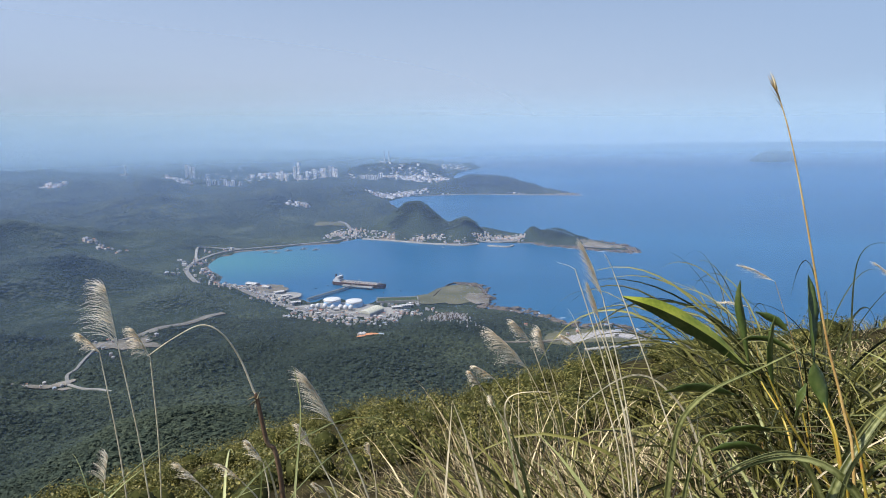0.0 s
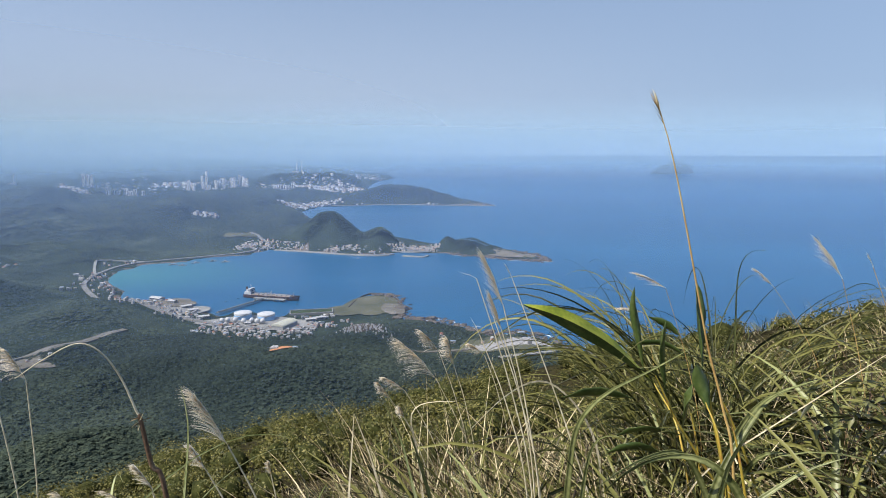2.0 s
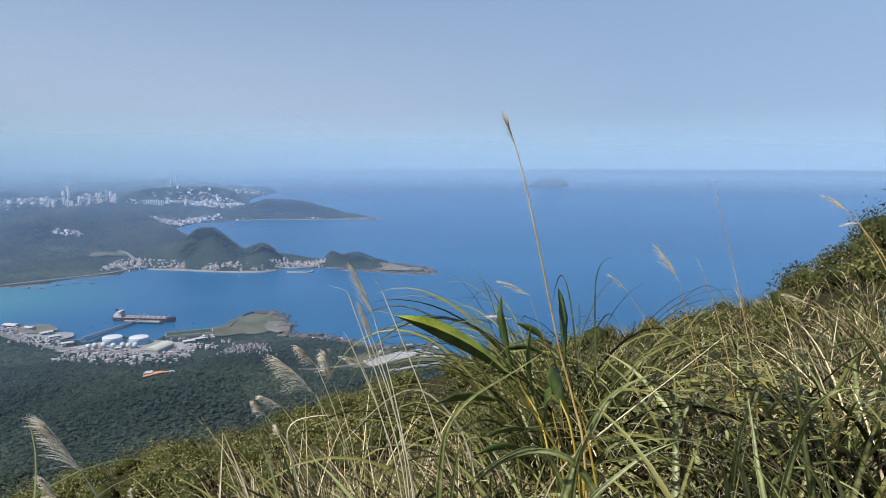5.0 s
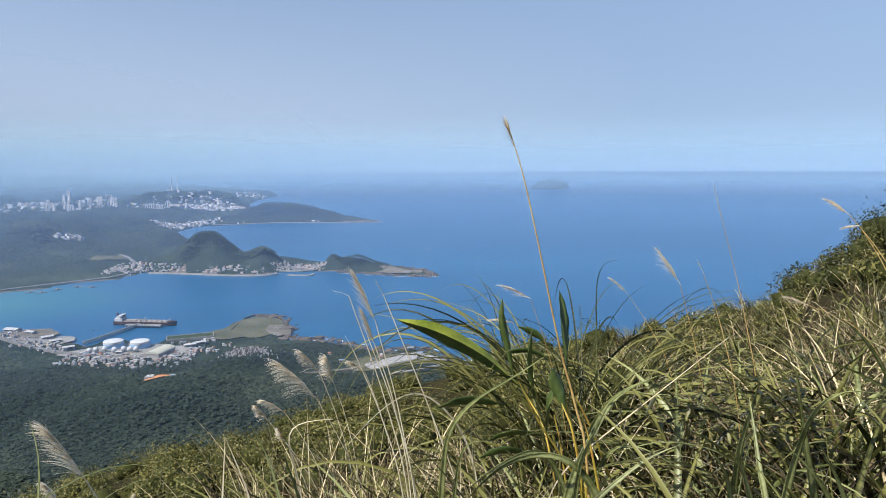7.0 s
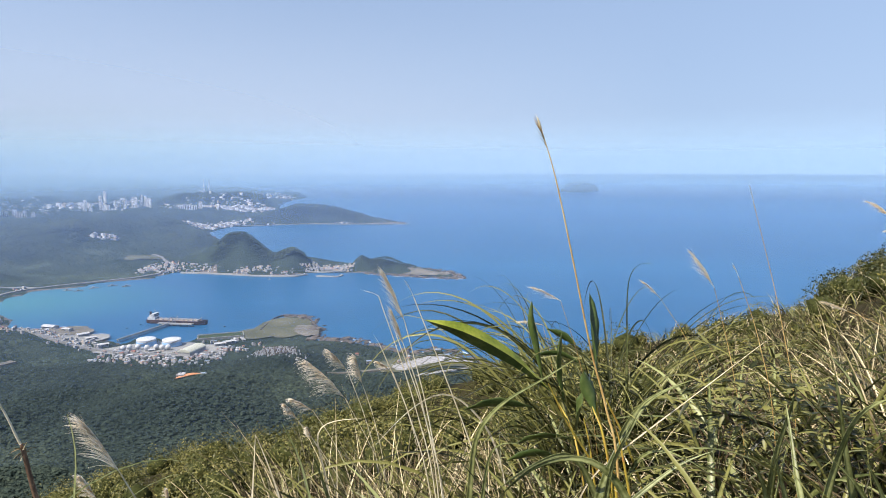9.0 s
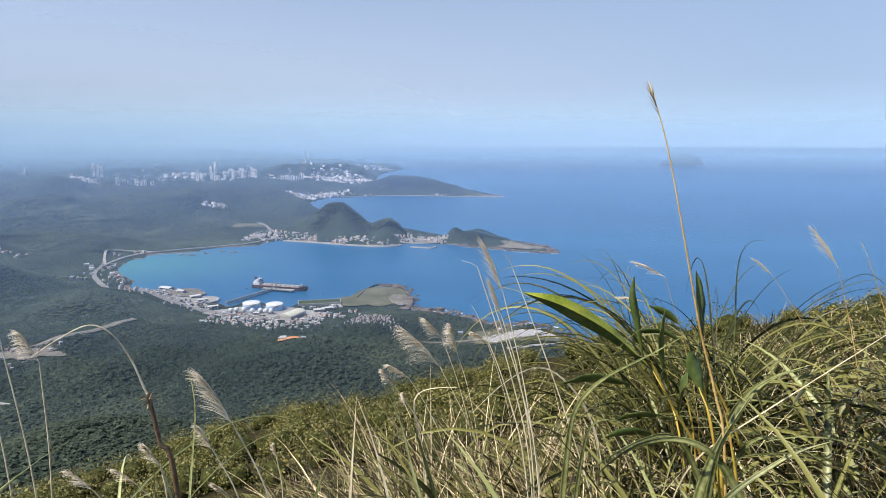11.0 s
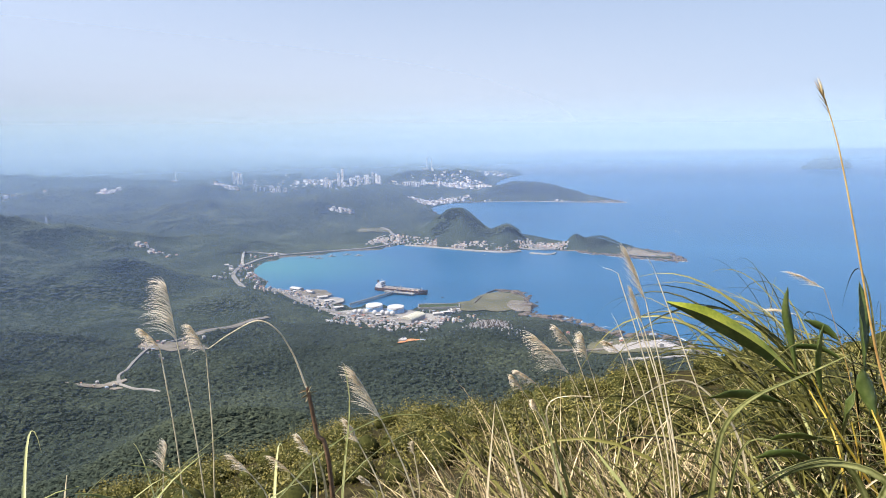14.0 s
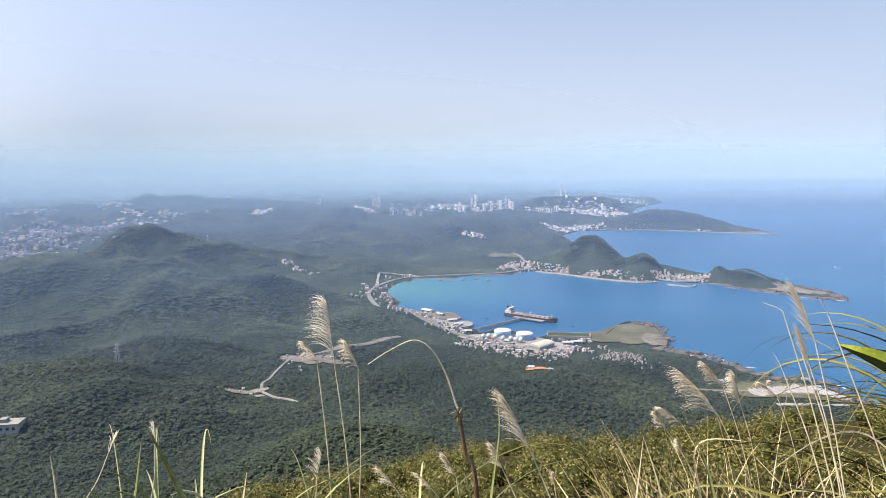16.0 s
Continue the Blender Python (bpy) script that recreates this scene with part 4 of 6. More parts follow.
def ginger_plant():
    foot = np.array([1.56, 2.85, gz(1.56, 2.85)])
    ob = thing("ginger_plant", tuple(foot), 0, "broad-leaved ginger plant with yellow-orange stems in grass", "plant")
    # line, width, fold, tilt, leaf colour as in sun or as in shade
    leaves_tall = [([(0.85, 3.18, 146.29), (1.06, 3.13, 146.22), (1.31, 3.14, 146.07), (1.54, 3.16, 145.86)], 0.085, -0.5, -98, LEAF_SUNLIT), ([(1.47, 3.3, 146.34), (1.48, 3.29, 146.15), (1.53, 3.27, 145.88)], 0.04, 0.5, 20, LEAF_SHADED),
                   ([(1.92, 3.53, 146.32), (1.89, 3.43, 146.11), (1.88, 3.32, 145.87)], 0.075, 0.4, 60, LEAF_SHADED), ([(1.62, 3.23, 146.17), (1.62, 3.23, 145.99), (1.64, 3.22, 145.76)], 0.06, 0.35, 70, LEAF_SHADED),
                   ([(0.97, 2.84, 145.93), (1.15, 2.89, 145.92), (1.34, 2.92, 145.88)], 0.07, 0.2, 40, LEAF_SUNLIT), ([(1.13, 2.68, 145.73), (1.24, 2.64, 145.76), (1.38, 2.68, 145.72)], 0.06, 0.25, 40, LEAF_SUNLIT)]
    leaves_low = [([(1.2, 2.76, 145.77), (1.31, 2.71, 145.81), (1.49, 2.74, 145.77)], 0.06, 0.25, 20, LEAF_SHADED), ([(1.66, 3.54, 146.11), (1.75, 3.5, 146.06), (1.82, 3.47, 146.01)], 0.06, 0.25, 40, LEAF_SUNLIT),
                  ([(1.57, 3.58, 145.94), (1.73, 3.51, 145.95), (1.85, 3.45, 145.9)], 0.06, 0.25, 30, LEAF_SHADED), ([(1.39, 2.45, 146.12), (1.38, 2.46, 146.02), (1.41, 2.56, 145.86)], 0.045, 0.3, 75, LEAF_SHADED),
                  ([(1.22, 2.09, 146.33), (1.24, 2.08, 146.26), (1.26, 2.06, 146.17)], 0.05, 0.3, 70, LEAF_SUNLIT)]
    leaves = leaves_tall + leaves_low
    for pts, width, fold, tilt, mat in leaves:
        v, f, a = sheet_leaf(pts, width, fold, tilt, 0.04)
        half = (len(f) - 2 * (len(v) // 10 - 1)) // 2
        # undersides get the leaf colour that has shade painted in
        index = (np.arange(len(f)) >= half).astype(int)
        # near half of the roof-folded leaf painted dark, in place of its shade
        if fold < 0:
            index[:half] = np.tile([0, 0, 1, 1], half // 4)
        part_mesh("leaf", mesh_from("leaf", v - foot, f, [mat, LEAF_SHADED], smooth=fold > 0, along=a, index=index), ob, "sunlit yellow-green leaf" if mat is LEAF_SUNLIT else "dark shaded leaf")
    for pts, r in (([(1.54, 3.16, 145.86), (1.54, 2.85, 145.72), (1.55, 2.7, 145.3), (1.56, 2.7, foot[2])], 0.008), ([(1.25, 2.07, 146.2), (1.27, 2.0, 146.08), (1.32, 1.98, 145.7), (1.36, 2.0, gz(1.36, 2.0))], 0.0065),
                   ([(1.28, 1.98, 146.2), (1.31, 1.94, 146.05), (1.36, 1.92, 145.7), (1.4, 1.94, gz(1.4, 1.94))], 0.007), ([(1.48, 2.63, 145.92), (1.51, 2.61, 145.76), (1.55, 2.6, 145.4), (1.57, 2.62, gz(1.57, 2.62))], 0.007),
                   ([(1.19, 2.35, 146.2), (1.213, 2.35, 146.155), (1.283, 2.35, 146.014), (1.384, 2.35, 145.854), (1.5, 2.35, 145.62), (1.62, 2.35, gz(1.62, 2.35) - 0.05)], 0.0062),
                   ([(1.26, 2.1, 146.28), (1.269, 2.1, 146.235), (1.298, 2.1, 146.121), (1.34, 2.1, 145.958), (1.378, 2.1, 145.792), (1.42, 2.1, gz(1.42, 2.1) - 0.05)], 0.0074),
                   ([(1.37, 2.2, 146.17), (1.387, 2.2, 146.139), (1.453, 2.2, 146.007), (1.527, 2.2, 145.822), (1.6, 2.2, 145.6), (1.66, 2.2, gz(1.66, 2.2) - 0.05)], 0.0068)):
        line = smooth_line(pts, 6)
        part_mesh("stem", mesh_from("stem", *tube(line - foot, np.linspace(r * 0.4, r * 1.1, len(line)), 7)[:2], [STEM], smooth=True), ob)


ginger_plant()


def withered_stem():
    pts = [(-0.79, 1.71, 146.49), (-0.73, 1.74, 146.53), (-0.66, 1.77, 146.56), (-0.61, 1.79, 146.53), (-0.57, 1.81, 146.45), (-0.54, 1.82, 146.35), (-0.53, 1.82, 146.32), (-0.51, 1.82, 146.19), (-0.47, 1.83, 145.96), (-0.43, 1.84, gz(-0.43, 1.84))]
    line = smooth_line(pts, 6)
    foot = line[-1]
    ob = thing("withered_stem", tuple(foot), 0, "withered brown stem bent over above a knot", "stem")
    r = np.interp(np.linspace(0, 1, len(line)), [0, 0.3, 0.62, 0.66, 1], [0.0008, 0.0018, 0.003, 0.006, 0.0085])
    part_mesh("stalk", mesh_from("stalk", *tube((line - foot)[33:], r[33:], 7)[:2], [BROWN], smooth=True), ob)
    part_mesh("tip", mesh_from("tip", *tube((line - foot)[:34], np.linspace(0.001, 0.0034, 34), 6)[:2], [STRAW], smooth=True), ob, "bent tan upper stem")
    k = np.array(pts[6])
    v, f, a = ribbons(np.repeat((k - foot)[None], 16, 0) + rng.normal(0, 0.006, (16, 3)), rng.normal(0, 0.6, (16, 3)) + (-0.7, 0, -0.1), 0.03, 0.006, 0.6, 4)
    part_mesh("knot", mesh_from("knot", v, f, [DRY], along=a), ob, "frayed tan sheath")


withered_stem()


def lone_blade(pts, width, mat, label):
    last, step = np.array(pts[-1], float), np.array(pts[-1], float) - np.array(pts[-2], float)
    full = np.concatenate([smooth_line(pts, 5), down_to_soil(last, step, 0.2)])
    gap = np.concatenate([[0], np.cumsum(np.linalg.norm(np.diff(full, axis=0), axis=1))])
    even = np.linspace(0, gap[-1], 40)
    full = np.stack([np.interp(even, gap, full[:, k]) for k in range(3)], 1)
    for _ in range(3):
        full[1:-1] = (full[:-2] + 2 * full[1:-1] + full[2:]) / 4
    foot = full[-1].copy()
    v, f, a = sheet_leaf(full, width, 0.3, -32, 0.0, rooted=True)
    ob = thing("grass_sprig", tuple(foot), 0, label, "grass")
    part_mesh("blade", mesh_from("blade", v - foot, f, [mat], smooth=True, along=a), ob)


lone_blade([(-0.41, 1.8, 146.42), (-0.4, 1.8, 146.4), (-0.39, 1.8, 146.31), (-0.41, 1.8, 146.17), (-0.43, 1.79, 145.98)], 0.016, BLADE, "upright yellow-green grass blade with a bent tip")
lone_blade([(0.03, 2.51, 146.03), (0.02, 2.51, 145.9), (0.0, 2.51, 145.67)], 0.016, STRAW, "folded dry grass blade")
lone_blade([(0.03, 2.51, 146.03), (0.09, 2.51, 145.85), (0.15, 2.51, 145.6)], 0.016, STRAW, "folded dry grass blade")
ARCHED_LEFT_EDGE = [([(-0.99, 0.99, 146.55), (-0.96, 1.02, 146.45), (-0.93, 1.04, 146.35)], 0.034, GREEN), ([(-1.03, 1.02, 146.5), (-1.04, 1.01, 146.39), (-1.05, 1.01, 146.35)], 0.02, GREEN),
                    ([(-1.12, 1.01, 146.42), (-1.1, 1.03, 146.425), (-1.08, 1.04, 146.405), (-1.06, 1.06, 146.37), (-1.05, 1.07, 146.32)], 0.024, GREEN),
                    ([(-0.87, 1.21, 146.33), (-0.89, 1.2, 146.34), (-0.92, 1.18, 146.34), (-0.95, 1.15, 146.32), (-0.98, 1.13, 146.29)], 0.009, GREEN),
                    ([(-0.85, 1.17, 146.335), (-0.82, 1.19, 146.335), (-0.78, 1.21, 146.31), (-0.75, 1.23, 146.27)], 0.032, GREEN), ([(-0.66, 1.38, 146.33), (-0.72, 1.36, 146.29), (-0.77, 1.33, 146.23)], 0.012, GREEN)]
ARCHED_LEFT_LOW = [([(-0.84, 1.35, 146.31), (-0.79, 1.37, 146.305), (-0.75, 1.4, 146.27), (-0.72, 1.41, 146.21)], 0.012, GREEN), ([(-0.89, 1.2, 146.36), (-0.9, 1.19, 146.27)], 0.018, DRY),
                   ([(-1.04, 0.94, 146.42), (-1.02, 0.96, 146.43), (-1.0, 0.98, 146.41), (-0.99, 0.99, 146.37)], 0.02, GREEN), ([(-1.09, 1.17, 146.29), (-1.07, 1.19, 146.32), (-1.06, 1.2, 146.33), (-1.04, 1.21, 146.3)], 0.02, DRY),
                   ([(-1.11, 0.86, 146.52), (-1.11, 0.87, 146.48), (-1.11, 0.87, 146.42)], 0.014, DRY), ([(-1.15, 0.97, 146.4), (-1.14, 0.99, 146.41), (-1.12, 1.0, 146.39), (-1.12, 1.0, 146.35)], 0.02, GREEN)]
ARCHED_LEFT_MID = [([(-0.5, 1.77, 146.15), (-0.49, 1.82, 146.04), (-0.5, 1.87, 145.92)], 0.032, DRY), ([(-0.51, 1.76, 146.15), (-0.53, 1.81, 146.03), (-0.56, 1.85, 145.92)], 0.022, GREEN),
                   ([(-0.04, 2.04, 145.99), (-0.08, 2.1, 145.9), (-0.11, 2.15, 145.77)], 0.034, GREEN)]
ARCHED_LEFT = ARCHED_LEFT_EDGE + ARCHED_LEFT_LOW + ARCHED_LEFT_MID
ARCHED_RIGHT_HIGH = [([(1.26, 2.21, 146.35), (1.13, 2.31, 146.22), (1.01, 2.39, 146.12), (0.92, 2.46, 145.97), (0.91, 2.49, 145.82)], 0.03, GREEN), ([(0.99, 2.12, 146.06), (0.94, 2.18, 146.05), (0.91, 2.24, 145.98), (0.9, 2.28, 145.83)], 0.026, GREEN),
                     ([(0.85, 1.97, 145.93), (0.92, 1.96, 146.01), (1.0, 1.95, 146.06), (1.12, 1.92, 146.09), (1.22, 1.89, 146.05), (1.28, 1.87, 145.96)], 0.036, GREEN),
                     ([(0.87, 2.06, 145.91), (0.97, 2.05, 145.99), (1.09, 2.03, 146.05), (1.16, 2.03, 146.05), (1.22, 2.03, 145.95)], 0.03, GREEN), ([(1.26, 1.76, 146.29), (1.24, 1.81, 146.18), (1.23, 1.87, 146.07), (1.23, 1.9, 145.95)], 0.03, GREEN)]
ARCHED_RIGHT_LOW = [([(1.55, 1.91, 146.33), (1.44, 2.02, 146.23), (1.39, 2.1, 146.08), (1.38, 2.15, 145.96)], 0.032, GREEN), ([(1.87, 1.78, 146.33), (1.88, 1.83, 146.19), (1.88, 1.88, 146.03), (1.9, 1.92, 145.88)], 0.034, GREEN),
                    ([(1.68, 1.43, 146.5), (1.72, 1.44, 146.36), (1.76, 1.45, 146.22), (1.8, 1.46, 146.1)], 0.03, GREEN)]
ARCHED_RIGHT = ARCHED_RIGHT_HIGH + ARCHED_RIGHT_LOW
ARCHED_FORE_EDGE = [([(1.34, 1.34, 146.32), (1.4, 1.35, 146.24), (1.44, 1.38, 146.13)], 0.038, GREEN), ([(1.38, 1.3, 146.36), (1.43, 1.32, 146.25), (1.48, 1.34, 146.14)], 0.034, GREEN),
                    ([(1.48, 1.22, 146.36), (1.55, 1.21, 146.29), (1.62, 1.21, 146.19)], 0.036, GREEN), ([(1.52, 1.17, 146.39), (1.59, 1.18, 146.29), (1.64, 1.19, 146.2)], 0.03, GREEN),
                    ([(1.79, 1.85, 146.47), (1.62, 2.03, 146.21), (1.42, 2.2, 145.94), (1.37, 2.27, 145.84)], 0.006, DRY), ([(2.25, 3.41, 146.5), (2.24, 3.48, 146.51), (2.2, 3.56, 146.44), (2.21, 3.61, 146.25), (2.24, 3.65, 146.04)], 0.014, GREEN)]
ARCHED_FORE_LOW = [([(1.76, 1.2, 146.48), (1.73, 1.29, 146.47), (1.7, 1.37, 146.39), (1.7, 1.42, 146.25)], 0.03, GREEN), ([(1.67, 1.94, 145.95), (1.57, 2.06, 146.0), (1.5, 2.15, 145.95), (1.47, 2.22, 145.8)], 0.03, GREEN),
                   ([(0.24, 2.3, 146.04), (0.28, 2.35, 145.89), (0.34, 2.41, 145.65)], 0.032, GREEN), ([(0.55, 2.88, 145.78), (0.71, 2.91, 145.92), (0.89, 2.92, 146.0), (1.03, 2.93, 145.89)], 0.012, DRY),
                   ([(0.53, 3.37, 145.72), (0.39, 3.45, 145.69), (0.29, 3.52, 145.61), (0.34, 3.57, 145.33)], 0.016, DRY)]
ARCHED_GINGER = [([(1.61, 2.03, 146.27), (1.54, 2.05, 146.25), (1.44, 2.04, 146.2), (1.36, 2.0, 146.12), (1.31, 1.98, 146.07)], 0.04, GREEN), ([(1.49, 1.69, 146.17), (1.4, 1.73, 146.12), (1.32, 1.74, 146.06), (1.24, 1.75, 146.0)], 0.034, GREEN),
                 ([(1.87, 1.83, 146.25), (1.83, 1.75, 146.16), (1.79, 1.67, 146.06), (1.75, 1.59, 146.0)], 0.03, GREEN)]
ARCHED_FORE = ARCHED_FORE_EDGE + ARCHED_FORE_LOW + ARCHED_GINGER
for pts, width, mat in ARCHED_LEFT + ARCHED_RIGHT + ARCHED_FORE:
    lone_blade(pts, width * (2.0 if pts[0][0] < -0.6 else 0.95), (BLADE if pts[0][0] < 0 else FRESH) if mat is GREEN else STRAW, "arching broad green grass blade" if mat is GREEN else "bent dry straw-coloured grass blade")
lone_blade([(0.15, 1.71, 146.38), (0.2, 1.71, 146.27), (0.22, 1.71, 146.15), (0.25, 1.7, 146.05)], 0.018, BLADE, "dark green upright grass blade")


def leafy_weed(x, y, z, reach, count):
    """A branching herb with many small pointed leaves among the grass."""
    foot = np.array([x, y, gz(x, y)])
    ob = thing("weed", tuple(foot), 0, "leafy green herb with small pointed leaves in grass", "weed", "leafy weeds")
    top = np.array([x, y, z]) - foot
    at, ways = [], []
    for k in range(9):
        end = top + rng.normal(0, 1, 3) * (reach, reach, reach * 0.35)
        line = smooth_line([(0, 0, 0), top * 0.55 + end * 0.1, end], 6)
        part_mesh("twig", mesh_from("twig", *tube(line, np.linspace(0.003, 0.001, len(line)), 5)[:2], [BROWN]), ob)
        for j in range(count // 9):
            u = rng.integers(len(line) // 2, len(line))
            at.append(line[u])
            ways.append(rng.normal(0, 1, 3) * (1, 1, 0.3))
    v, f, a = ribbons(np.array(at), np.array(ways), rng.uniform(0.05, 0.09, len(at)), 0.024, 0.5, 4, 0.15, taper=0.5)
    part_mesh("leaves", mesh_from("leaves", v, f, [GREEN], along=a), ob)["kind"] = "stuff"


leafy_weed(2.06, 2.03, 146.22, 0.16, 200)
leafy_weed(1.87, 2.2, 146.2, 0.12, 140)
leafy_weed(2.3, 1.95, 146.18, 0.14, 160)
for row in (((-1.24, 1.17, 146.43), (-1.25, 1.15, 146.39), (-1.3, 1.11, 146.27)), ((-1.24, 1.3, 146.41), (-1.24, 1.3, 146.37), (-1.26, 1.29, 146.18))):
    silvergrass(*row, strands=46, spread=1.1, curl=1.6, hair=0.002, thin=0.45, label="small brown silvergrass seed head")

# ---- coast: yards, lawns, roads ----


def patch(name, x, y, ra, rb, turn, mat, label, lift=0.35, rings=7, spokes=28, category="ground", ragged=0.28):
    """An uneven patch of ground laid over the slope."""
    a = np.arange(spokes) * 2 * np.pi / spokes
    out = 1 + ragged * fbm(np.cos(a) * 1.7 + x, np.sin(a) * 1.7 + y, 3)
    c, s = math.cos(radians(turn)), math.sin(radians(turn))
    pts = [(x, y)]
    for k in range(1, rings + 1):
        u, v = ra * out * k / rings * np.cos(a), rb * out * k / rings * np.sin(a)
        pts += list(zip(x + u * c - v * s, y + u * s + v * c))
    p = np.array(pts)
    z = np.maximum(ground_z(p[:, 0], p[:, 1]), 1.3) + lift
    f = [(0, 1 + k, 1 + (k + 1) % spokes, 1 + (k + 1) % spokes) for k in range(spokes)]
    q = [(1 + r * spokes + k, 1 + (r + 1) * spokes + k, 1 + (r + 1) * spokes + (k + 1) % spokes, 1 + r * spokes + (k + 1) % spokes) for r in range(rings - 1) for k in range(spokes)]
    bm = bmesh.new()
    v = [bm.verts.new(co) for co in np.column_stack([p, z])]
    for t in f:
        bm.faces.new([v[i] for i in t[:3]])
    for t in q:
        bm.faces.new([v[i] for i in t])
    return tagged(part(name, bm, mat, None, label, smooth=True), category=category, kind="structure")


def strip(name, pts, width, mat, label, lift=0.5, steps=8, category="road"):
    """A road or wall top laid along a line over the ground, with sides going down."""
    p = smooth_line([(x, y, 0) for x, y in pts], steps)
    t = unit(np.gradient(p, axis=0))
    n = np.stack([-t[:, 1], t[:, 0], 0 * t[:, 0]], 1)
    z = ground_z(p[:, 0], p[:, 1])
    k = np.ones(5) / 5
    z = np.maximum(z, np.convolve(np.pad(z, 2, "edge"), k, "valid")) + lift
    z = np.maximum(z, lift)
    cols = []
    for w, dz in ((-width / 2 - 0.3, -1.5), (-width / 2, 0), (width / 2, 0), (width / 2 + 0.3, -1.5)):
        c = p + n * w
        c[:, 2] = z + dz
        cols.append(c)
    v = np.stack(cols, 1).reshape(-1, 3)
    f = np.array([(r * 4 + i, r * 4 + i + 1, r * 4 + i + 5, r * 4 + i + 4) for r in range(len(p) - 1) for i in range(3)])
    return tagged(new(name, mesh_from(name, v, f[:, ::-1], [mat], smooth=False)), label, category, kind="structure")


patch("lawn", -9, 608, 26, 36, 0, LAWN, "mown green headland with a low rim", 0.5)
patch("bare_ground", 10, 590, 10, 22, 10, BARE, "pale bare earth beside the headland lawn", 0.75)
patch("lawn", -30, 590, 24, 18, 20, LAWN, "rough pale grass on the neck of the headland", 0.45)
patch("yard", -118, 560, 36, 17, 8, CONCRETE, "grey oil depot yard", 0.4)
patch("yard", -80, 545, 26, 18, -10, CONCRETE, "grey yard between sheds", 0.45)
patch("yard", -200, 632, 26, 22, 30, BARE, "pale gravel quay yard", 0.5)
patch("yard", -178, 600, 26, 16, 30, CONCRETE, "grey industrial yard", 0.55)
for x, y, ra, rb, turn in ((-240, 436, 14, 7, 35), (-228, 447, 13, 7, 50), (-221, 438, 10, 5, 30), (-233, 429, 7, 3, 20)):
    patch("bare_ground", x, y, ra, rb, turn, BARE, "pale quarry clearing in the forest", 0.7, ragged=0.5)
patch("bare_ground", -250, 432, 10, 5, 20, BARE, "pale clearing beside the valley road", 0.75)
for x, y, ra, rb, turn in ((-240, 350, 8, 4, 35), (-231, 357, 6, 4, 50), (-248, 345, 5, 2.4, 20), (-226, 349, 4, 2, 0)):
    patch("bare_ground", x, y, ra, rb, turn, BARE, "pale cut bank among trees", 0.7, ragged=0.5)
patch("bare_ground", -65, 429, 8, 4, 10, ORANGE, "orange building plot among trees", 1.0)
patch("lawn", 95, 450, 36, 30, 20, LAWN, "rough terraced ground by the shore", 0.5)
patch("lawn", 80, 470, 26, 16, 20, LAWN, "rough grass above the shore", 0.75)
patch("lawn", -218, 1070, 27, 30, 10, LAWN, "green playing field behind the harbour village", 0.8)
patch("bare_ground", 175, 872, 34, 16, -25, BARE, "bare sandstone cape", 0.6)
patch("bare_ground", 225, 1672, 60, 22, -10, BARE, "flat bare far cape", 0.6)
strip("road", COAST_ROAD, 4.6, ASPHALT, "grey coast road curving round the bay", 1.1)
strip("road", [(-328, 790), (-345, 830), (-352, 862), (-330, 872), (-300, 873)], 3.0, CONCRETE, "pale looping slip road", 1.3)
strip("road", VALLEY_ROAD, 1.8, ASPHALT, "pale valley road through the forest", 0.9)
strip("road", [(-196, 516), (-215, 490), (-227, 467), (-236, 450)], 8.0, BARE, "broad bare road bed", 0.7)
strip("road", [(-228, 356), (-216, 350), (-205, 349), (-197, 346)], 1.2, CONCRETE, "narrow pale track", 0.8)
strip("road", [(20, 440), (40, 444), (58, 449), (75, 450)], 3.0, BARE, "pale track above the shore", 1.6)
strip("road", [(72, 392), (92, 398), (112, 412)], 3.5, CONCRETE, "pale concrete road on the slope", 1.6)
strip("breakwater", [(-150, 962), (-100, 940), (-50, 912), (-3, 897), (18, 905)], 4.5, CONCRETE, "long pale concrete harbour wall", 1.6, category="breakwater")
strip("breakwater", [(30, 890), (45, 884), (58, 880), (64, 892)], 3.5, CONCRETE, "concrete mole at the harbour mouth", 1.4, category="breakwater")
strip("breakwater", [(20, 925), (45, 918), (70, 920)], 3.0, CONCRETE, "inner harbour wall", 1.5, category="breakwater")
strip("breakwater", [(-118, 1668), (-62, 1680), (39, 1692), (150, 1660), (285, 1632)], 6.0, CONCRETE, "pale sea wall along the far cape", 2.0, category="breakwater")
strip("breakwater", [(-30, 600), (-19, 648), (-5, 660), (12, 646), (20, 604)], 0.7, ROCK, "low rim wall round the headland", 1.4, category="breakwater")


def walled_field(x, y, w, d, turn):
    """A level rectangular field inside a low wall."""
    ob = thing("walled_field", (x, y, max(gz(x, y), 1.3) + 0.9), turn, "dark green rectangular field in a low concrete wall", "field")
    bm = bmesh.new()
    box(bm, -w / 2, w / 2, -d / 2, d / 2, -2.5, 0.25)
    part("turf", bm, TURF, ob, "mown dark green turf")
    for x0, x1, y0, y1 in ((-w / 2 - 0.9, w / 2 + 0.9, -d / 2 - 0.9, -d / 2), (-w / 2 - 0.9, w / 2 + 0.9, d / 2, d / 2 + 0.9), (-w / 2 - 0.9, -w / 2, -d / 2, d / 2), (w / 2, w / 2 + 0.9, -d / 2, d / 2)):
        bm = bmesh.new()
        box(bm, x0, x1, y0, y1, -2.5, 0.9)
        part("wall", bm, CONCRETE, ob)


walled_field(-62, 585, 36, 13, 6)


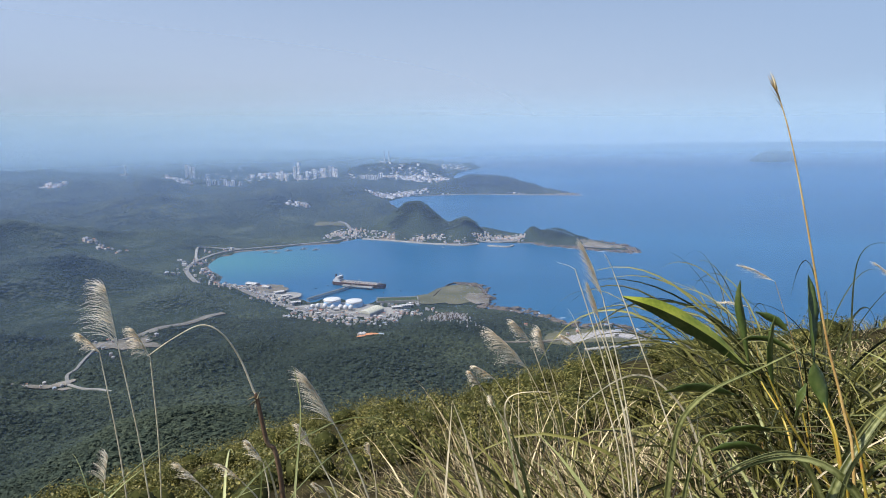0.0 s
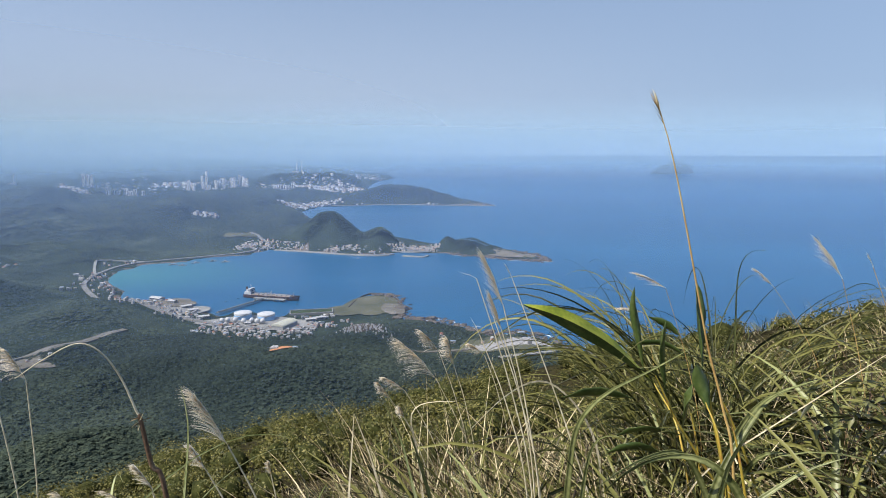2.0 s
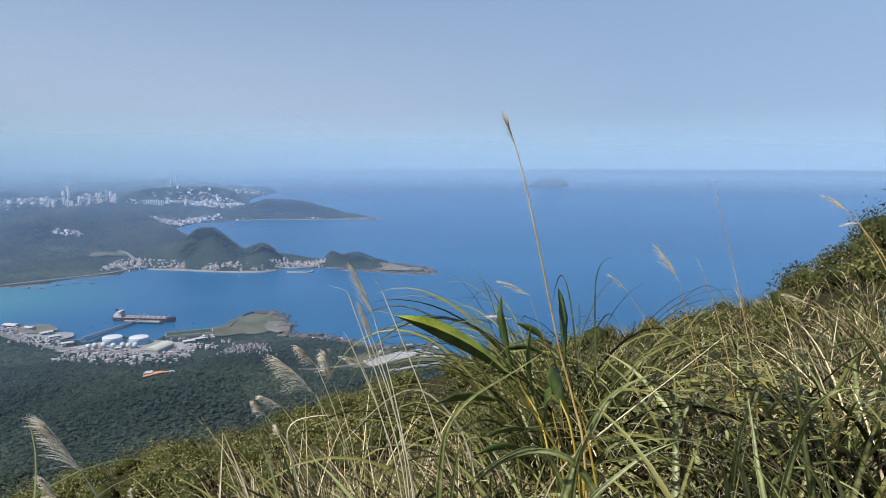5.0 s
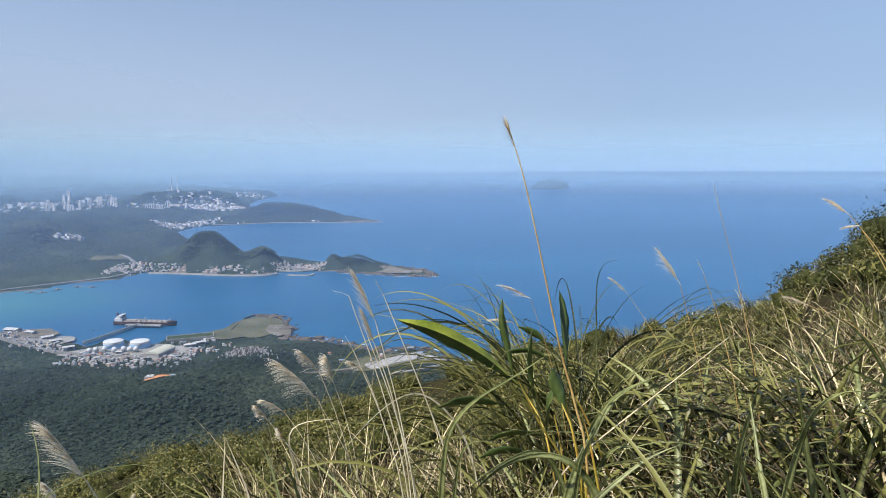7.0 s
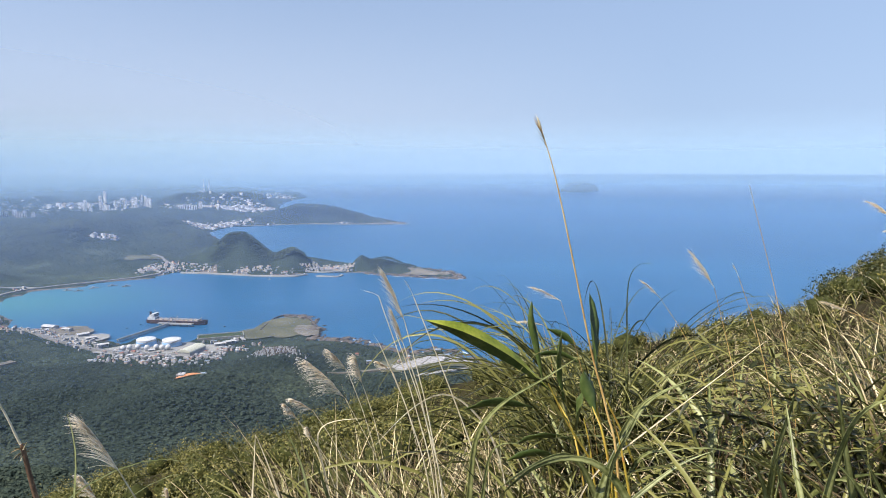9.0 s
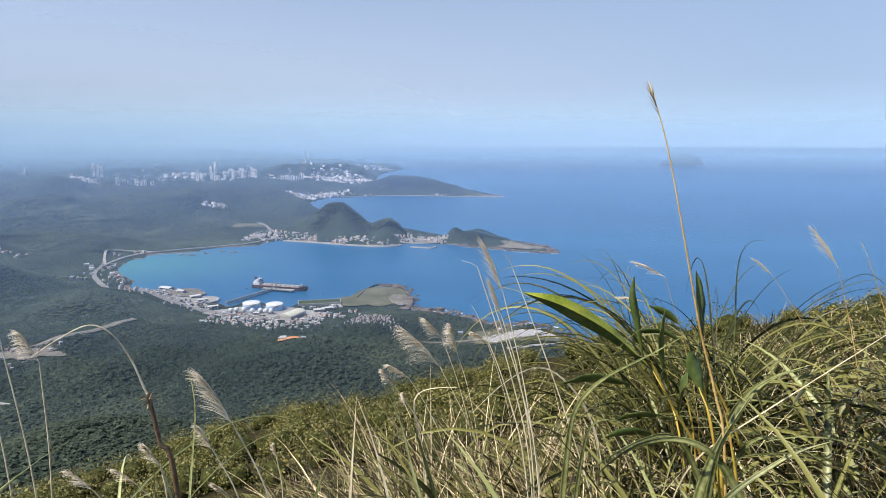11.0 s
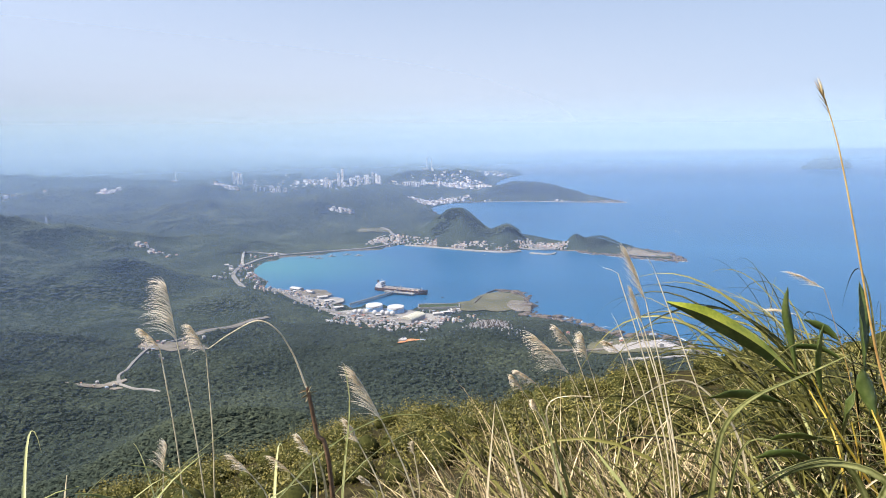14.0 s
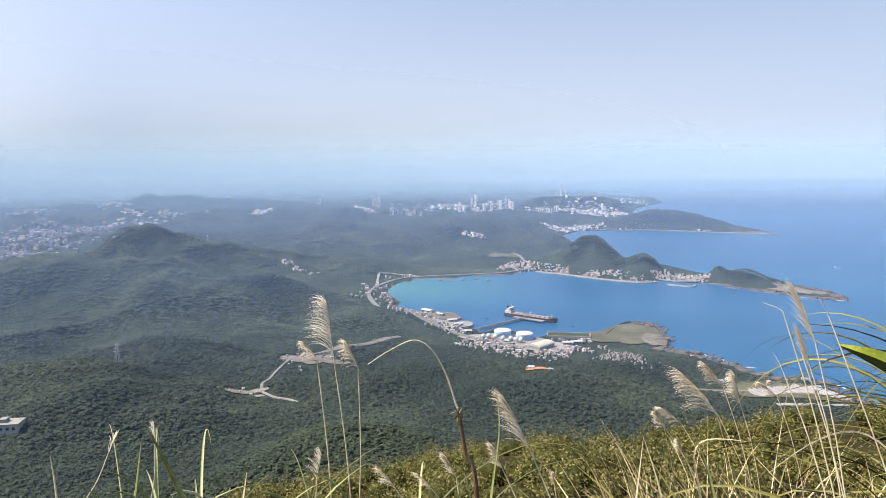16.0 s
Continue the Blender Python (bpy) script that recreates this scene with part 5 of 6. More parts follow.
def foam(x, y, length, turn, wide=0.9):
    bm = bmesh.new()
    n = 14
    rows = []
    for k in range(n + 1):
        u = k / n
        w = wide * math.sin(math.pi * u) * (0.5 + abs(NOISE(np.array([k * 0.9 + x]), np.array([y]))[0]) * 2) + 0.05
        rows.append([bm.verts.new(((u - 0.5) * length, s * w + 0.8 * math.sin(u * 9 + x), 0.12 if s == 0 else 0.05)) for s in (-1, 0, 1)])
    for a, b in zip(rows, rows[1:]):
        for i in (0, 1):
            bm.faces.new((a[i], b[i], b[i + 1], a[i + 1]))
    ob = part("surf", bm, FOAM, None, "white surf breaking on rocks", smooth=True)
    ob.matrix_world = pose(x, y, 0, 0, 0, turn)
    tagged(ob, category="surf", kind="structure")


for row in ((108, 885, 30, -28), (140, 862, 34, -32), (178, 836, 40, -28), (212, 826, 20, 10), (44, 560, 14, -40), (38, 552, 8, -20), (52, 553, 9, -10), (60, 545, 9, -60), (66, 536, 10, -50), (78, 528, 8, 0), (96, 503, 12, -20), (128, 498, 20, -60), (145, 462, 20, -10), (250, 1626, 50, 0), (30, 548, 10, -30), (-270, 700, 12, 60)):
    foam(*row)


def shore_rocks():
    shapes, faces = crown_shapes(8, 2)
    edge = smooth_line([(x, y, 0) for x, y in SHORE_NEAR[5:15] + [SHORE_NEAR[15]]], 14)
    cape = smooth_line([(x, y, 0) for x, y in SHORE_CAPE[5:11]], 22)
    p = np.concatenate([edge, cape])
    p = np.repeat(p, 4, 0) + rng.normal(0, 4.0, (len(p) * 4, 3)) * (1, 1, 0)
    s = shapes[rng.integers(0, 8, len(p))] * (rng.lognormal(0.1, 0.5, len(p)))[:, None, None] * (1.3, 1.0, 0.5)
    v = s + p[:, None] + (0, 0, 0.2)
    f = faces[None] + (np.arange(len(p)) * s.shape[1])[:, None, None]
    tagged(new("shore_rocks", mesh_from("shore_rocks", v.reshape(-1, 3), f.reshape(-1, 3), [ROCK], smooth=False)), "dark wave-cut rocks along the shore", "rocks", kind="stuff")


shore_rocks()

# ---- the oil depot, the pier and the tanker ----


def storage_tank(x, y, r, h, banded):
    z = gz(x, y) + 0.3
    ob = thing("storage_tank", (x, y, z), 0, "white domed oil storage tank" + (" with a blue lower band" if banded else ""), "tank", "storage tanks")
    bm = bmesh.new()
    cyl(bm, 0, 0, h * (0.72 if banded else 0), h, r, 40)
    shell = part("shell", bm, WHITE, ob, smooth=False)
    if banded:
        bm = bmesh.new()
        cyl(bm, 0, 0, 0, h * 0.72, r + 0.05, 40)
        part("band", bm, BLUE, ob, "blue painted band")
    bm = bmesh.new()
    bmesh.ops.create_uvsphere(bm, u_segments=40, v_segments=14, radius=r + 0.1)
    bmesh.ops.delete(bm, geom=[v for v in bm.verts if v.co.z < -0.01], context="VERTS")
    bmesh.ops.transform(bm, matrix=Matrix.Translation((0, 0, h)) @ Matrix.Diagonal((1, 1, 0.14, 1)), verts=bm.verts)
    part("dome", bm, WHITE, ob, smooth=True)
    bm = bmesh.new()
    rows = []
    for k in range(15):
        a = radians(200 + k * 8)
        rows.append([bm.verts.new((q * math.cos(a), q * math.sin(a), h * k / 14 + dz)) for q, dz in ((r, 0.0), (r + 0.8, 0.0), (r + 0.8, 0.5), (r, 0.3))])
    for a, b in zip(rows, rows[1:]):
        for i in range(4):
            bm.faces.new((a[i], a[(i + 1) % 4], b[(i + 1) % 4], b[i]))
    part("stair", bm, STEEL, shell)


storage_tank(-118.5, 571, 7.5, 5.0, True)
storage_tank(-98.0, 565, 7.3, 5.0, True)


def gas_sphere(x, y, r):
    z = gz(x, y) + 0.3
    ob = thing("gas_sphere", (x, y, z), 0, "white spherical gas holder on legs", "tank", "gas spheres")
    bm = bmesh.new()
    bmesh.ops.create_uvsphere(bm, u_segments=20, v_segments=12, radius=r)
    bmesh.ops.translate(bm, vec=(0, 0, r * 1.35), verts=bm.verts)
    part("ball", bm, WHITE, ob, smooth=True)
    for k in range(6):
        bm = bmesh.new()
        cyl(bm, r * 0.85 * math.cos(k * 1.047), r * 0.85 * math.sin(k * 1.047), 0, r * 1.35, 0.14, 6)
        part("leg", bm, STEEL, ob)


for k, (x, y) in enumerate(((-128, 556), (-122, 556.5), (-114.5, 553), (-108, 554), (-103, 551), (-98.5, 550.5), (-132, 553))):
    gas_sphere(x, y, 2.1)


def pier():
    ob = thing("pier", (-145, 591, 0), math.degrees(math.atan2(55, 33)), "grey concrete jetty on piles reaching to the tanker", "pier")
    n = 64
    bm = bmesh.new()
    box(bm, 0, n, -1.5, 1.5, 1.8, 2.5)
    part("deck", bm, CONCRETE, ob)
    bm = bmesh.new()
    box(bm, 0, n, -0.9, 0.2, 2.504, 3.1)
    part("pipe_rack", bm, STEEL, ob)
    for k in range(0, n, 5):
        for s in (-1.1, 1.1):
            bm = bmesh.new()
            cyl(bm, k + 1, s, -3, 1.8, 0.3, 8)
            part("pile", bm, CONCRETE, ob)
    head = thing("jetty_head", (-110, 642, 0), -22, "loading platform with arms at the jetty's end", "pier")
    bm = bmesh.new()
    box(bm, -14, 20, -2.2, 2.2, 1.9, 2.6)
    part("deck", bm, CONCRETE, head)
    for k in (-13, -6, 1, 8, 15, 19):
        bm = bmesh.new()
        cyl(bm, k, 0, -3, 1.9, 0.7, 8)
        part("pile", bm, CONCRETE, head)
    for k in (-3, 0, 3):
        bm = bmesh.new()
        cyl(bm, k, 0, 2.6, 7.5, 0.25, 6)
        box(bm, k - 0.2, k + 0.2, 0, 4, 7.2, 7.6)
        part("loading_arm", bm, STEEL, head)


pier()


def tanker():
    length, beam = 60.0, 9.0
    ob = thing("tanker_ship", (-107, 651, 0), -22, "dark red oil tanker with white bridge moored at a jetty", "ship")
    prof = [(0.0, 0.62), (0.04, 0.85), (0.12, 1.0), (0.8, 1.0), (0.9, 0.78), (0.96, 0.45), (1.0, 0.06)]
    bm = bmesh.new()
    rows = []
    for u, w in prof:
        x, sheer = (u - 0.5) * length, 3.6 + 1.2 * max(0, u - 0.85) * 6
        b = beam / 2 * w
        rows.append([bm.verts.new(c) for c in ((x - (1.0 if u == 1 else 0), -b * 0.85, -1), (x, -b, 1.0), (x + (0.8 if u == 1 else 0), -b, sheer), (x + (0.8 if u == 1 else 0), b, sheer), (x, b, 1.0), (x - (1.0 if u == 1 else 0), b * 0.85, -1))])
    for a, b in zip(rows, rows[1:]):
        for i in range(6):
            bm.faces.new((a[i], a[(i + 1) % 6], b[(i + 1) % 6], b[i]))
    bm.faces.new(rows[0][::-1])
    bm.faces.new(rows[-1])
    bmesh.ops.recalc_face_normals(bm, faces=bm.faces)
    part("hull", bm, HULL, ob)
    bm = bmesh.new()
    box(bm, -20, 23, -beam / 2 + 0.5, beam / 2 - 0.5, 3.604, 3.9)
    part("deck", bm, DECK, ob, "rust-brown cargo deck")
    bm = bmesh.new()
    for y in (-1.6, -0.6, 0.6, 1.6):
        box(bm, -19, 22, y - 0.2, y + 0.2, 3.9, 4.7)
    for x in range(-18, 23, 5):
        box(bm, x - 0.2, x + 0.2, -3.6, 3.6, 3.9, 4.9)
    part("pipework", bm, WALLS[0], ob, "pale pipework along the deck")
    bm = bmesh.new()
    box(bm, -28.0, -20.5, -3.9, 3.9, 3.6, 6.2)
    box(bm, -26.5, -21, -3.0, 3.0, 6.2, 8.0)
    box(bm, -24.0, -21, -4.6, 4.6, 8.0, 9.2)
    part("bridge", bm, WHITE, ob, "white stepped bridge house")
    for z in (4.9, 7.1, 8.6):
        bm = bmesh.new()
        box(bm, -20.98 if z > 6 else -20.48, -20.42, -3.2, 3.2, z - 0.3, z + 0.3)
        part("window", bm, GLASS_DARK, ob)
    bm = bmesh.new()
    cyl(bm, -27, 0, 6.2, 10.6, 1.1, 12, 0.9)
    part("funnel", bm, HULL, ob)
    for x, h in ((-22.5, 13), (24, 7.5), (0, 8)):
        bm = bmesh.new()
        cyl(bm, x, 0, 3.6, h, 0.22, 6)
        box(bm, x - 0.12, x + 0.12, -1.8, 1.8, h - 1.6, h - 1.3)
        part("mast", bm, WHITE, ob)


tanker()


def small_boat(x, y, turn, size, label="small white boat on the water"):
    ob = thing("boat", (x, y, 0), turn, label, "boat", "boats in the bay")
    bm = bmesh.new()
    rows = []
    for u, w in ((0, 0.8), (0.3, 1), (0.7, 0.85), (0.92, 0.4), (1, 0.03)):
        q, b = (u - 0.5) * size, size * 0.16 * w
        rows.append([bm.verts.new(c) for c in ((q, -b * 0.5, -0.2), (q, -b, size * 0.1 * (1 + 0.5 * u)), (q, b, size * 0.1 * (1 + 0.5 * u)), (q, b * 0.5, -0.2))])
    for a, b in zip(rows, rows[1:]):
        for i in range(4):
            bm.faces.new((a[i], a[(i + 1) % 4], b[(i + 1) % 4], b[i]))
    bm.faces.new(rows[0][::-1])
    bm.faces.new(rows[-1])
    part("hull", bm, WHITE if size > 2.6 else HULL, ob)
    bm = bmesh.new()
    box(bm, -size * 0.25, size * 0.1, -size * 0.1, size * 0.1, size * 0.1, size * 0.32)
    part("cabin", bm, WHITE, ob)


for x, y, turn, size in ((-149, 642, 20, 2.4), (-79, 622, 60, 2.6), (-63, 628, 10, 2.4), (-118, 668, 0, 2.2), (-140, 655, 30, 2.2), (-30, 880, 20, 3.5), (5, 915, 50, 3.5), (15, 917, 60, 3.2), (190, 560, 10, 3.4), (30, 925, 10, 3.4), (-8, 912, -20, 3.6)):
    small_boat(x, y, turn, size)
small_boat(272, 1105, 70, 7.0, "white motor yacht far out on the sea")
foam(276, 1100, 14, 70, 1.0)


def raft(x, y, turn):
    ob = thing("fishing_raft", (x, y, 0), turn, "grey floating fish-farm raft", "raft", "fish rafts")
    bm = bmesh.new()
    for k in range(4):
        box(bm, -5, 5, k * 1.6 - 2.7, k * 1.6 - 2.1, 0.0, 0.35)
    for k in (-5, -1.7, 1.7, 5):
        box(bm, k - 0.25, k + 0.25, -2.9, 2.9, 0.35, 0.6)
    part("frame", bm, STEEL, ob)
    bm = bmesh.new()
    box(bm, -1.5, 1.2, -1, 1, 0.6, 2.0)
    part("hut", bm, WALLS[0], ob)


for x, y, turn in ((-262, 858, 20), (-236, 868, 30), (-218, 880, 25), (-248, 852, 10), (-200, 872, 20)):
    raft(x, y, turn)


def long_shed():
    x, y = -79, 538
    ob = thing("warehouse", (x, y, gz(x, y) + 0.4), 62, "warehouse with a pale cream vaulted roof", "warehouse")
    bm = bmesh.new()
    box(bm, -10, 10, -5.5, 5.5, 0, 3.2)
    part("wall", bm, WALLS[1], ob)
    bm = bmesh.new()
    rows = []
    for x in (-10.4, 10.4):
        rows.append([bm.verts.new((x, 6 * math.cos(radians(a)), 3.2 + 2.2 * math.sin(radians(a)))) for a in range(0, 181, 15)])
    for i in range(12):
        bm.faces.new((rows[0][i], rows[0][i + 1], rows[1][i + 1], rows[1][i]))
    bm.faces.new(rows[0][::-1])
    bm.faces.new(rows[1])
    bmesh.ops.recalc_face_normals(bm, faces=bm.faces)
    part("roof", bm, CREAM, ob, "cream sheet-metal roof")
    bm = bmesh.new()
    box(bm, 10.0, 10.08, -2, 2, 0, 2.6)
    part("door", bm, STEEL, ob)


long_shed()

# ---- houses ----
HOUSES = []


def house_kind(w, d, h, roof, wall_mat, roof_mat, label):
    ob = thing("house", (0, 0, -400), 0, label, "house", "village houses")
    bm = bmesh.new()
    box(bm, -w / 2, w / 2, -d / 2, d / 2, -1.2, h)
    wall = part("wall", bm, wall_mat, ob)
    bm = bmesh.new()
    if roof == "gable":
        a = [bm.verts.new(c) for c in ((-w / 2 - 0.15, -d / 2 - 0.2, h), (w / 2 + 0.15, -d / 2 - 0.2, h), (w / 2 + 0.15, d / 2 + 0.2, h), (-w / 2 - 0.15, d / 2 + 0.2, h), (-w / 2 - 0.15, 0, h + d * 0.28), (w / 2 + 0.15, 0, h + d * 0.28))]
        for i in ((0, 1, 5, 4), (2, 3, 4, 5), (0, 4, 3), (1, 2, 5), (3, 2, 1, 0)):
            bm.faces.new([a[k] for k in i])
    else:
        box(bm, -w / 2 - 0.1, w / 2 + 0.1, -d / 2 - 0.1, d / 2 + 0.1, h, h + 0.22)
        box(bm, -w / 4, w / 6, -d / 5, d / 4, h + 0.22, h + 0.9)
    part("roof", bm, roof_mat, ob)
    rows = max(1, int(h / 0.9))
    for k in range(rows):
        bm = bmesh.new()
        box(bm, -w / 2 + 0.3, w / 2 - 0.3, -d / 2 - 0.03, -d / 2 + 0.02, 0.35 + k * 0.85, 0.75 + k * 0.85)
        part("window_band", bm, GLASS_DARK, wall)
    HOUSES.append(ob)


house_kind(2.6, 2.2, 1.7, "gable", WALLS[0], ROOFS[0], "small white house with a pale roof")
house_kind(2.2, 2.0, 1.6, "gable", WALLS[2], ROOFS[1], "small tan house with a red roof")
house_kind(2.4, 2.6, 2.6, "flat", WALLS[0], ROOFS[4], "white flat-roofed house of three storeys")
house_kind(3.0, 2.4, 1.5, "flat", WALLS[1], ROOFS[2], "grey flat-roofed village house")
house_kind(4.6, 2.6, 1.9, "gable", WALLS[1], ROOFS[4], "long grey shed with a white roof")
house_kind(2.2, 2.2, 2.5, "flat", WALLS[3], ROOFS[0], "rose-coloured block of four storeys")
house_kind(3.8, 2.4, 1.6, "gable", WALLS[2], ROOFS[3], "tan workshop with a blue roof")


def village(count, x0, y0, x1, y1, wide, sizes=(0.8, 1.25)):
    t = math.degrees(math.atan2(y1 - y0, x1 - x0))
    for _ in range(count):
        u, v = rng.random(), rng.normal(0, wide / 2)
        x, y = x0 + (x1 - x0) * u - v * math.sin(radians(t)), y0 + (y1 - y0) * u + v * math.cos(radians(t))
        if shore_distance(np.array([x]), np.array([y]))[0] < 2.5:
            continue
        s = rng.uniform(*sizes)
        ob = copy_thing(HOUSES[rng.integers(0, len(HOUSES))], pose(x, y, gz(x, y) + 0.5, 0, 0, t + rng.choice([0, 90]) + rng.normal(0, 12)))
        ob.scale = (s, s, s * 0.8)


village(75, -150, 535, -55, 518, 18, (0.5, 0.85))
village(38, -74, 526, -28, 556, 14, (0.5, 0.9))
village(20, -78, 560, -40, 572, 8, (0.5, 0.85))
village(50, -160, 572, -235, 612, 20, (0.5, 0.95))
village(14, -225, 640, -170, 640, 18, (0.6, 1.0))
for x, y, t, s in ((-214, 648, -30, 2.8), (-196, 634, -30, 1.8), (-178, 614, 35, 2.0), (-168, 600, 30, 1.8), (-152, 574, 20, 1.8), (-60, 556, 15, 1.8), (-52, 562, 15, 1.6)):
    copy_thing(HOUSES[4], pose(x, y, max(gz(x, y), 1.3) + 0.4, 0, 0, t)).scale = (s, s, s * 0.55)
village(10, -150, 552, -105, 545, 6)
village(16, -312, 700, -342, 800, 16)
village(10, -338, 840, -310, 872, 14)
village(14, -262, 668, -300, 745, 8)
village(18, -490, 830, -432, 818, 12, (1.0, 1.5))
village(12, -252, 424, -218, 452, 14, (0.4, 0.9))
village(6, -246, 346, -228, 358, 6, (0.4, 0.7))
village(5, -75, 432, -56, 428, 3)
village(9, 40, 470, 130, 470, 30)
for ob in HOUSES:
    for c in list(ob.children_recursive):
        bpy.data.objects.remove(c)
    bpy.data.objects.remove(ob)


def graves():
    """Small tombs of pale and brown stone crowded over the hillock behind the village."""
    vv, ff, ii, k = [], [], [], 0
    block = np.array([(-1, -1, 0), (1, -1, 0), (1, 1, 0), (-1, 1, 0), (-1, -1, 1), (1, -1, 1), (1, 1, 1), (-1, 1, 1)], float)
    quads = np.array([(0, 1, 5, 4), (1, 2, 6, 5), (2, 3, 7, 6), (3, 0, 4, 7), (4, 5, 6, 7)])
    for _ in range(330):
        x, y = -14 + rng.normal(0, 9), 491 + rng.normal(0, 8)
        z, s, a = gz(x, y), rng.uniform(0.25, 0.7), rng.uniform(-0.7, 0.7)
        m = rng.integers(0, 5)
        for sx, sy, oy, z0, z1 in ((1, 0.8, 0, -1, 0.7 + 0.4 * s), (0.55, 0.18, 0.6, 0.6, 0.8 + 1.5 * s)):
            p = block * (s * sx, s * sy, z1 - z0) + (0, s * oy, z0)
            vv.append(np.stack([x + p[:, 0] * math.cos(a) - p[:, 1] * math.sin(a), y + p[:, 0] * math.sin(a) + p[:, 1] * math.cos(a), z + p[:, 2]], 1))
            ff.append(quads + k)
            ii += [m] * 5
            k += 8
    me = mesh_from("hillside_tombs", np.concatenate(vv), np.concatenate(ff), [WALLS[0], WALLS[1], WALLS[0], ROCK, ROCK], smooth=False, index=ii)
    tagged(new("hillside_tombs", me), "small pale and brown tombs crowded on a hillock", "tombs", kind="stuff")


graves()


def glasshouse_rows():
    for k in range(26):
        x, y = 70 + k * 1.95 + rng.normal(0, 0.3), 431 + k * 1.35
        ob = thing("row_shelter", (x, y, gz(x, y) + 0.9), -58, "long low grey row shelter on the terraces", "shelter", "row shelters")
        bm = bmesh.new()
        n = rng.uniform(16, 30)
        box(bm, -n / 2, n / 2, -0.38, 0.38, -1.5, 0.3)
        part("wall", bm, WALLS[1], ob)
        bm = bmesh.new()
        a = [bm.verts.new(c) for c in ((-n / 2, -0.45, 0.3), (n / 2, -0.45, 0.3), (n / 2, 0.45, 0.3), (-n / 2, 0.45, 0.3), (-n / 2, 0, 0.55), (n / 2, 0, 0.55))]
        for i in ((0, 1, 5, 4), (2, 3, 4, 5), (0, 4, 3), (1, 2, 5), (3, 2, 1, 0)):
            bm.faces.new([a[j] for j in i])
        part("roof", bm, ROOFS[2], ob)


glasshouse_rows()


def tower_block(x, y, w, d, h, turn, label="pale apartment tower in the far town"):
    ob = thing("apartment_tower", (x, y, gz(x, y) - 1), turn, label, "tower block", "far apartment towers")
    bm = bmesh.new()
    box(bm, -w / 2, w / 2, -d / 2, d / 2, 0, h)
    # brightened wall colour, to make up for the haze in front
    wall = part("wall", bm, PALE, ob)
    bm = bmesh.new()
    box(bm, -w / 4, w / 4, -d / 4, d / 4, h, h + 1.6)
    part("roof_house", bm, WALLS[1], ob)
    for k in (-0.25, 0.25):
        bm = bmesh.new()
        box(bm, w * k - w * 0.09, w * k + w * 0.09, -d / 2 - 0.06, -d / 2 + 0.05, 1.5, h - 1)
        part("window_strip", bm, GLASS_DARK, wall)


for k in range(17):
    tower_block(-585 + k * 11.5 + rng.normal(0, 2), 2110 + rng.normal(0, 25), 7, 6, rng.uniform(26, 40), rng.normal(-8, 6))
for k in range(5):
    tower_block(-295 + k * 13, 1925 + rng.normal(0, 8), 11, 7, rng.uniform(12, 16), rng.normal(0, 5))
for k in range(9):
    tower_block(-700 + k * 11, 1790 + rng.normal(0, 12), 8, 7, rng.uniform(13, 19), rng.normal(10, 5))
for k in range(3):
    tower_block(-925 + k * 12, 2200, 7, 7, 40, 5, "tall pale tower in the hazy town")


def town(label, count, x0, y0, x1, y1, wide, size, tall, top=99.0):
    """A far town: many small pale blocks of uneven size, too many to count."""
    u, v = rng.random(count), rng.normal(0, 0.5, count)
    t = math.atan2(y1 - y0, x1 - x0)
    x, y = x0 + (x1 - x0) * u - v * wide * math.sin(t), y0 + (y1 - y0) * u + v * wide * math.cos(t)
    ok = (shore_distance(x, y) > (6 if top > 50 else 2.5)) & (ground_z(x, y) < top)
    x, y = x[ok], y[ok]
    z, n = ground_z(x, y), len(x)
    w, d, h = rng.uniform(0.5, 1.3, n) * size, rng.uniform(0.5, 1.2, n) * size, rng.lognormal(0, 0.4, n) * tall
    a = rng.normal(t, 0.3, n)
    corner = np.array([(-1, -1), (1, -1), (1, 1), (-1, 1)]) / 2
    px, py = corner[None, :, 0] * w[:, None], corner[None, :, 1] * d[:, None]
    qx, qy = x[:, None] + px * np.cos(a)[:, None] - py * np.sin(a)[:, None], y[:, None] + px * np.sin(a)[:, None] + py * np.cos(a)[:, None]
    low, top = np.stack([qx, qy, np.repeat((z - 2)[:, None], 4, 1)], 2), np.stack([qx, qy, np.repeat((z + h + 1)[:, None], 4, 1)], 2)
    vv = np.concatenate([low, top], 1).reshape(-1, 3)
    f = np.array([(0, 1, 5, 4), (1, 2, 6, 5), (2, 3, 7, 6), (3, 0, 4, 7), (4, 5, 6, 7)])[None] + (np.arange(n) * 8)[:, None, None]
    index = np.repeat(rng.choice([0, 0, 1, 1, 2], n), 5)
    index[4::5] = rng.choice([4, 4, 5, 6, 8, 8], n)
    # far towns swap the white wall and roof for the haze-brightened colour
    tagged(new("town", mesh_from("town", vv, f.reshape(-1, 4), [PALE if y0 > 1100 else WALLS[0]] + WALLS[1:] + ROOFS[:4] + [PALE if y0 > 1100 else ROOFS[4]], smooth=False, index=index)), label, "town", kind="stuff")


town("low houses and sheds along the coast road", 150, -222, 628, -318, 800, 22, 2.2, 1.1)
town("close-packed small pale village roofs", 130, -150, 537, -55, 519, 20, 2.0, 0.5)
town("low grey workshops beside the bay", 60, -150, 566, -222, 612, 16, 2.0, 1.0)
town("pale low houses of a fishing village below wooded hills", 280, -205, 1004, -100, 968, 34, 2.8, 1.0, 9.0)
town("pale low houses along a village quay", 240, -108, 954, 6, 926, 16, 2.8, 1.0, 8.0)
town("white low houses by the fishing harbour", 190, 10, 944, 86, 934, 20, 2.8, 1.0, 9.0)
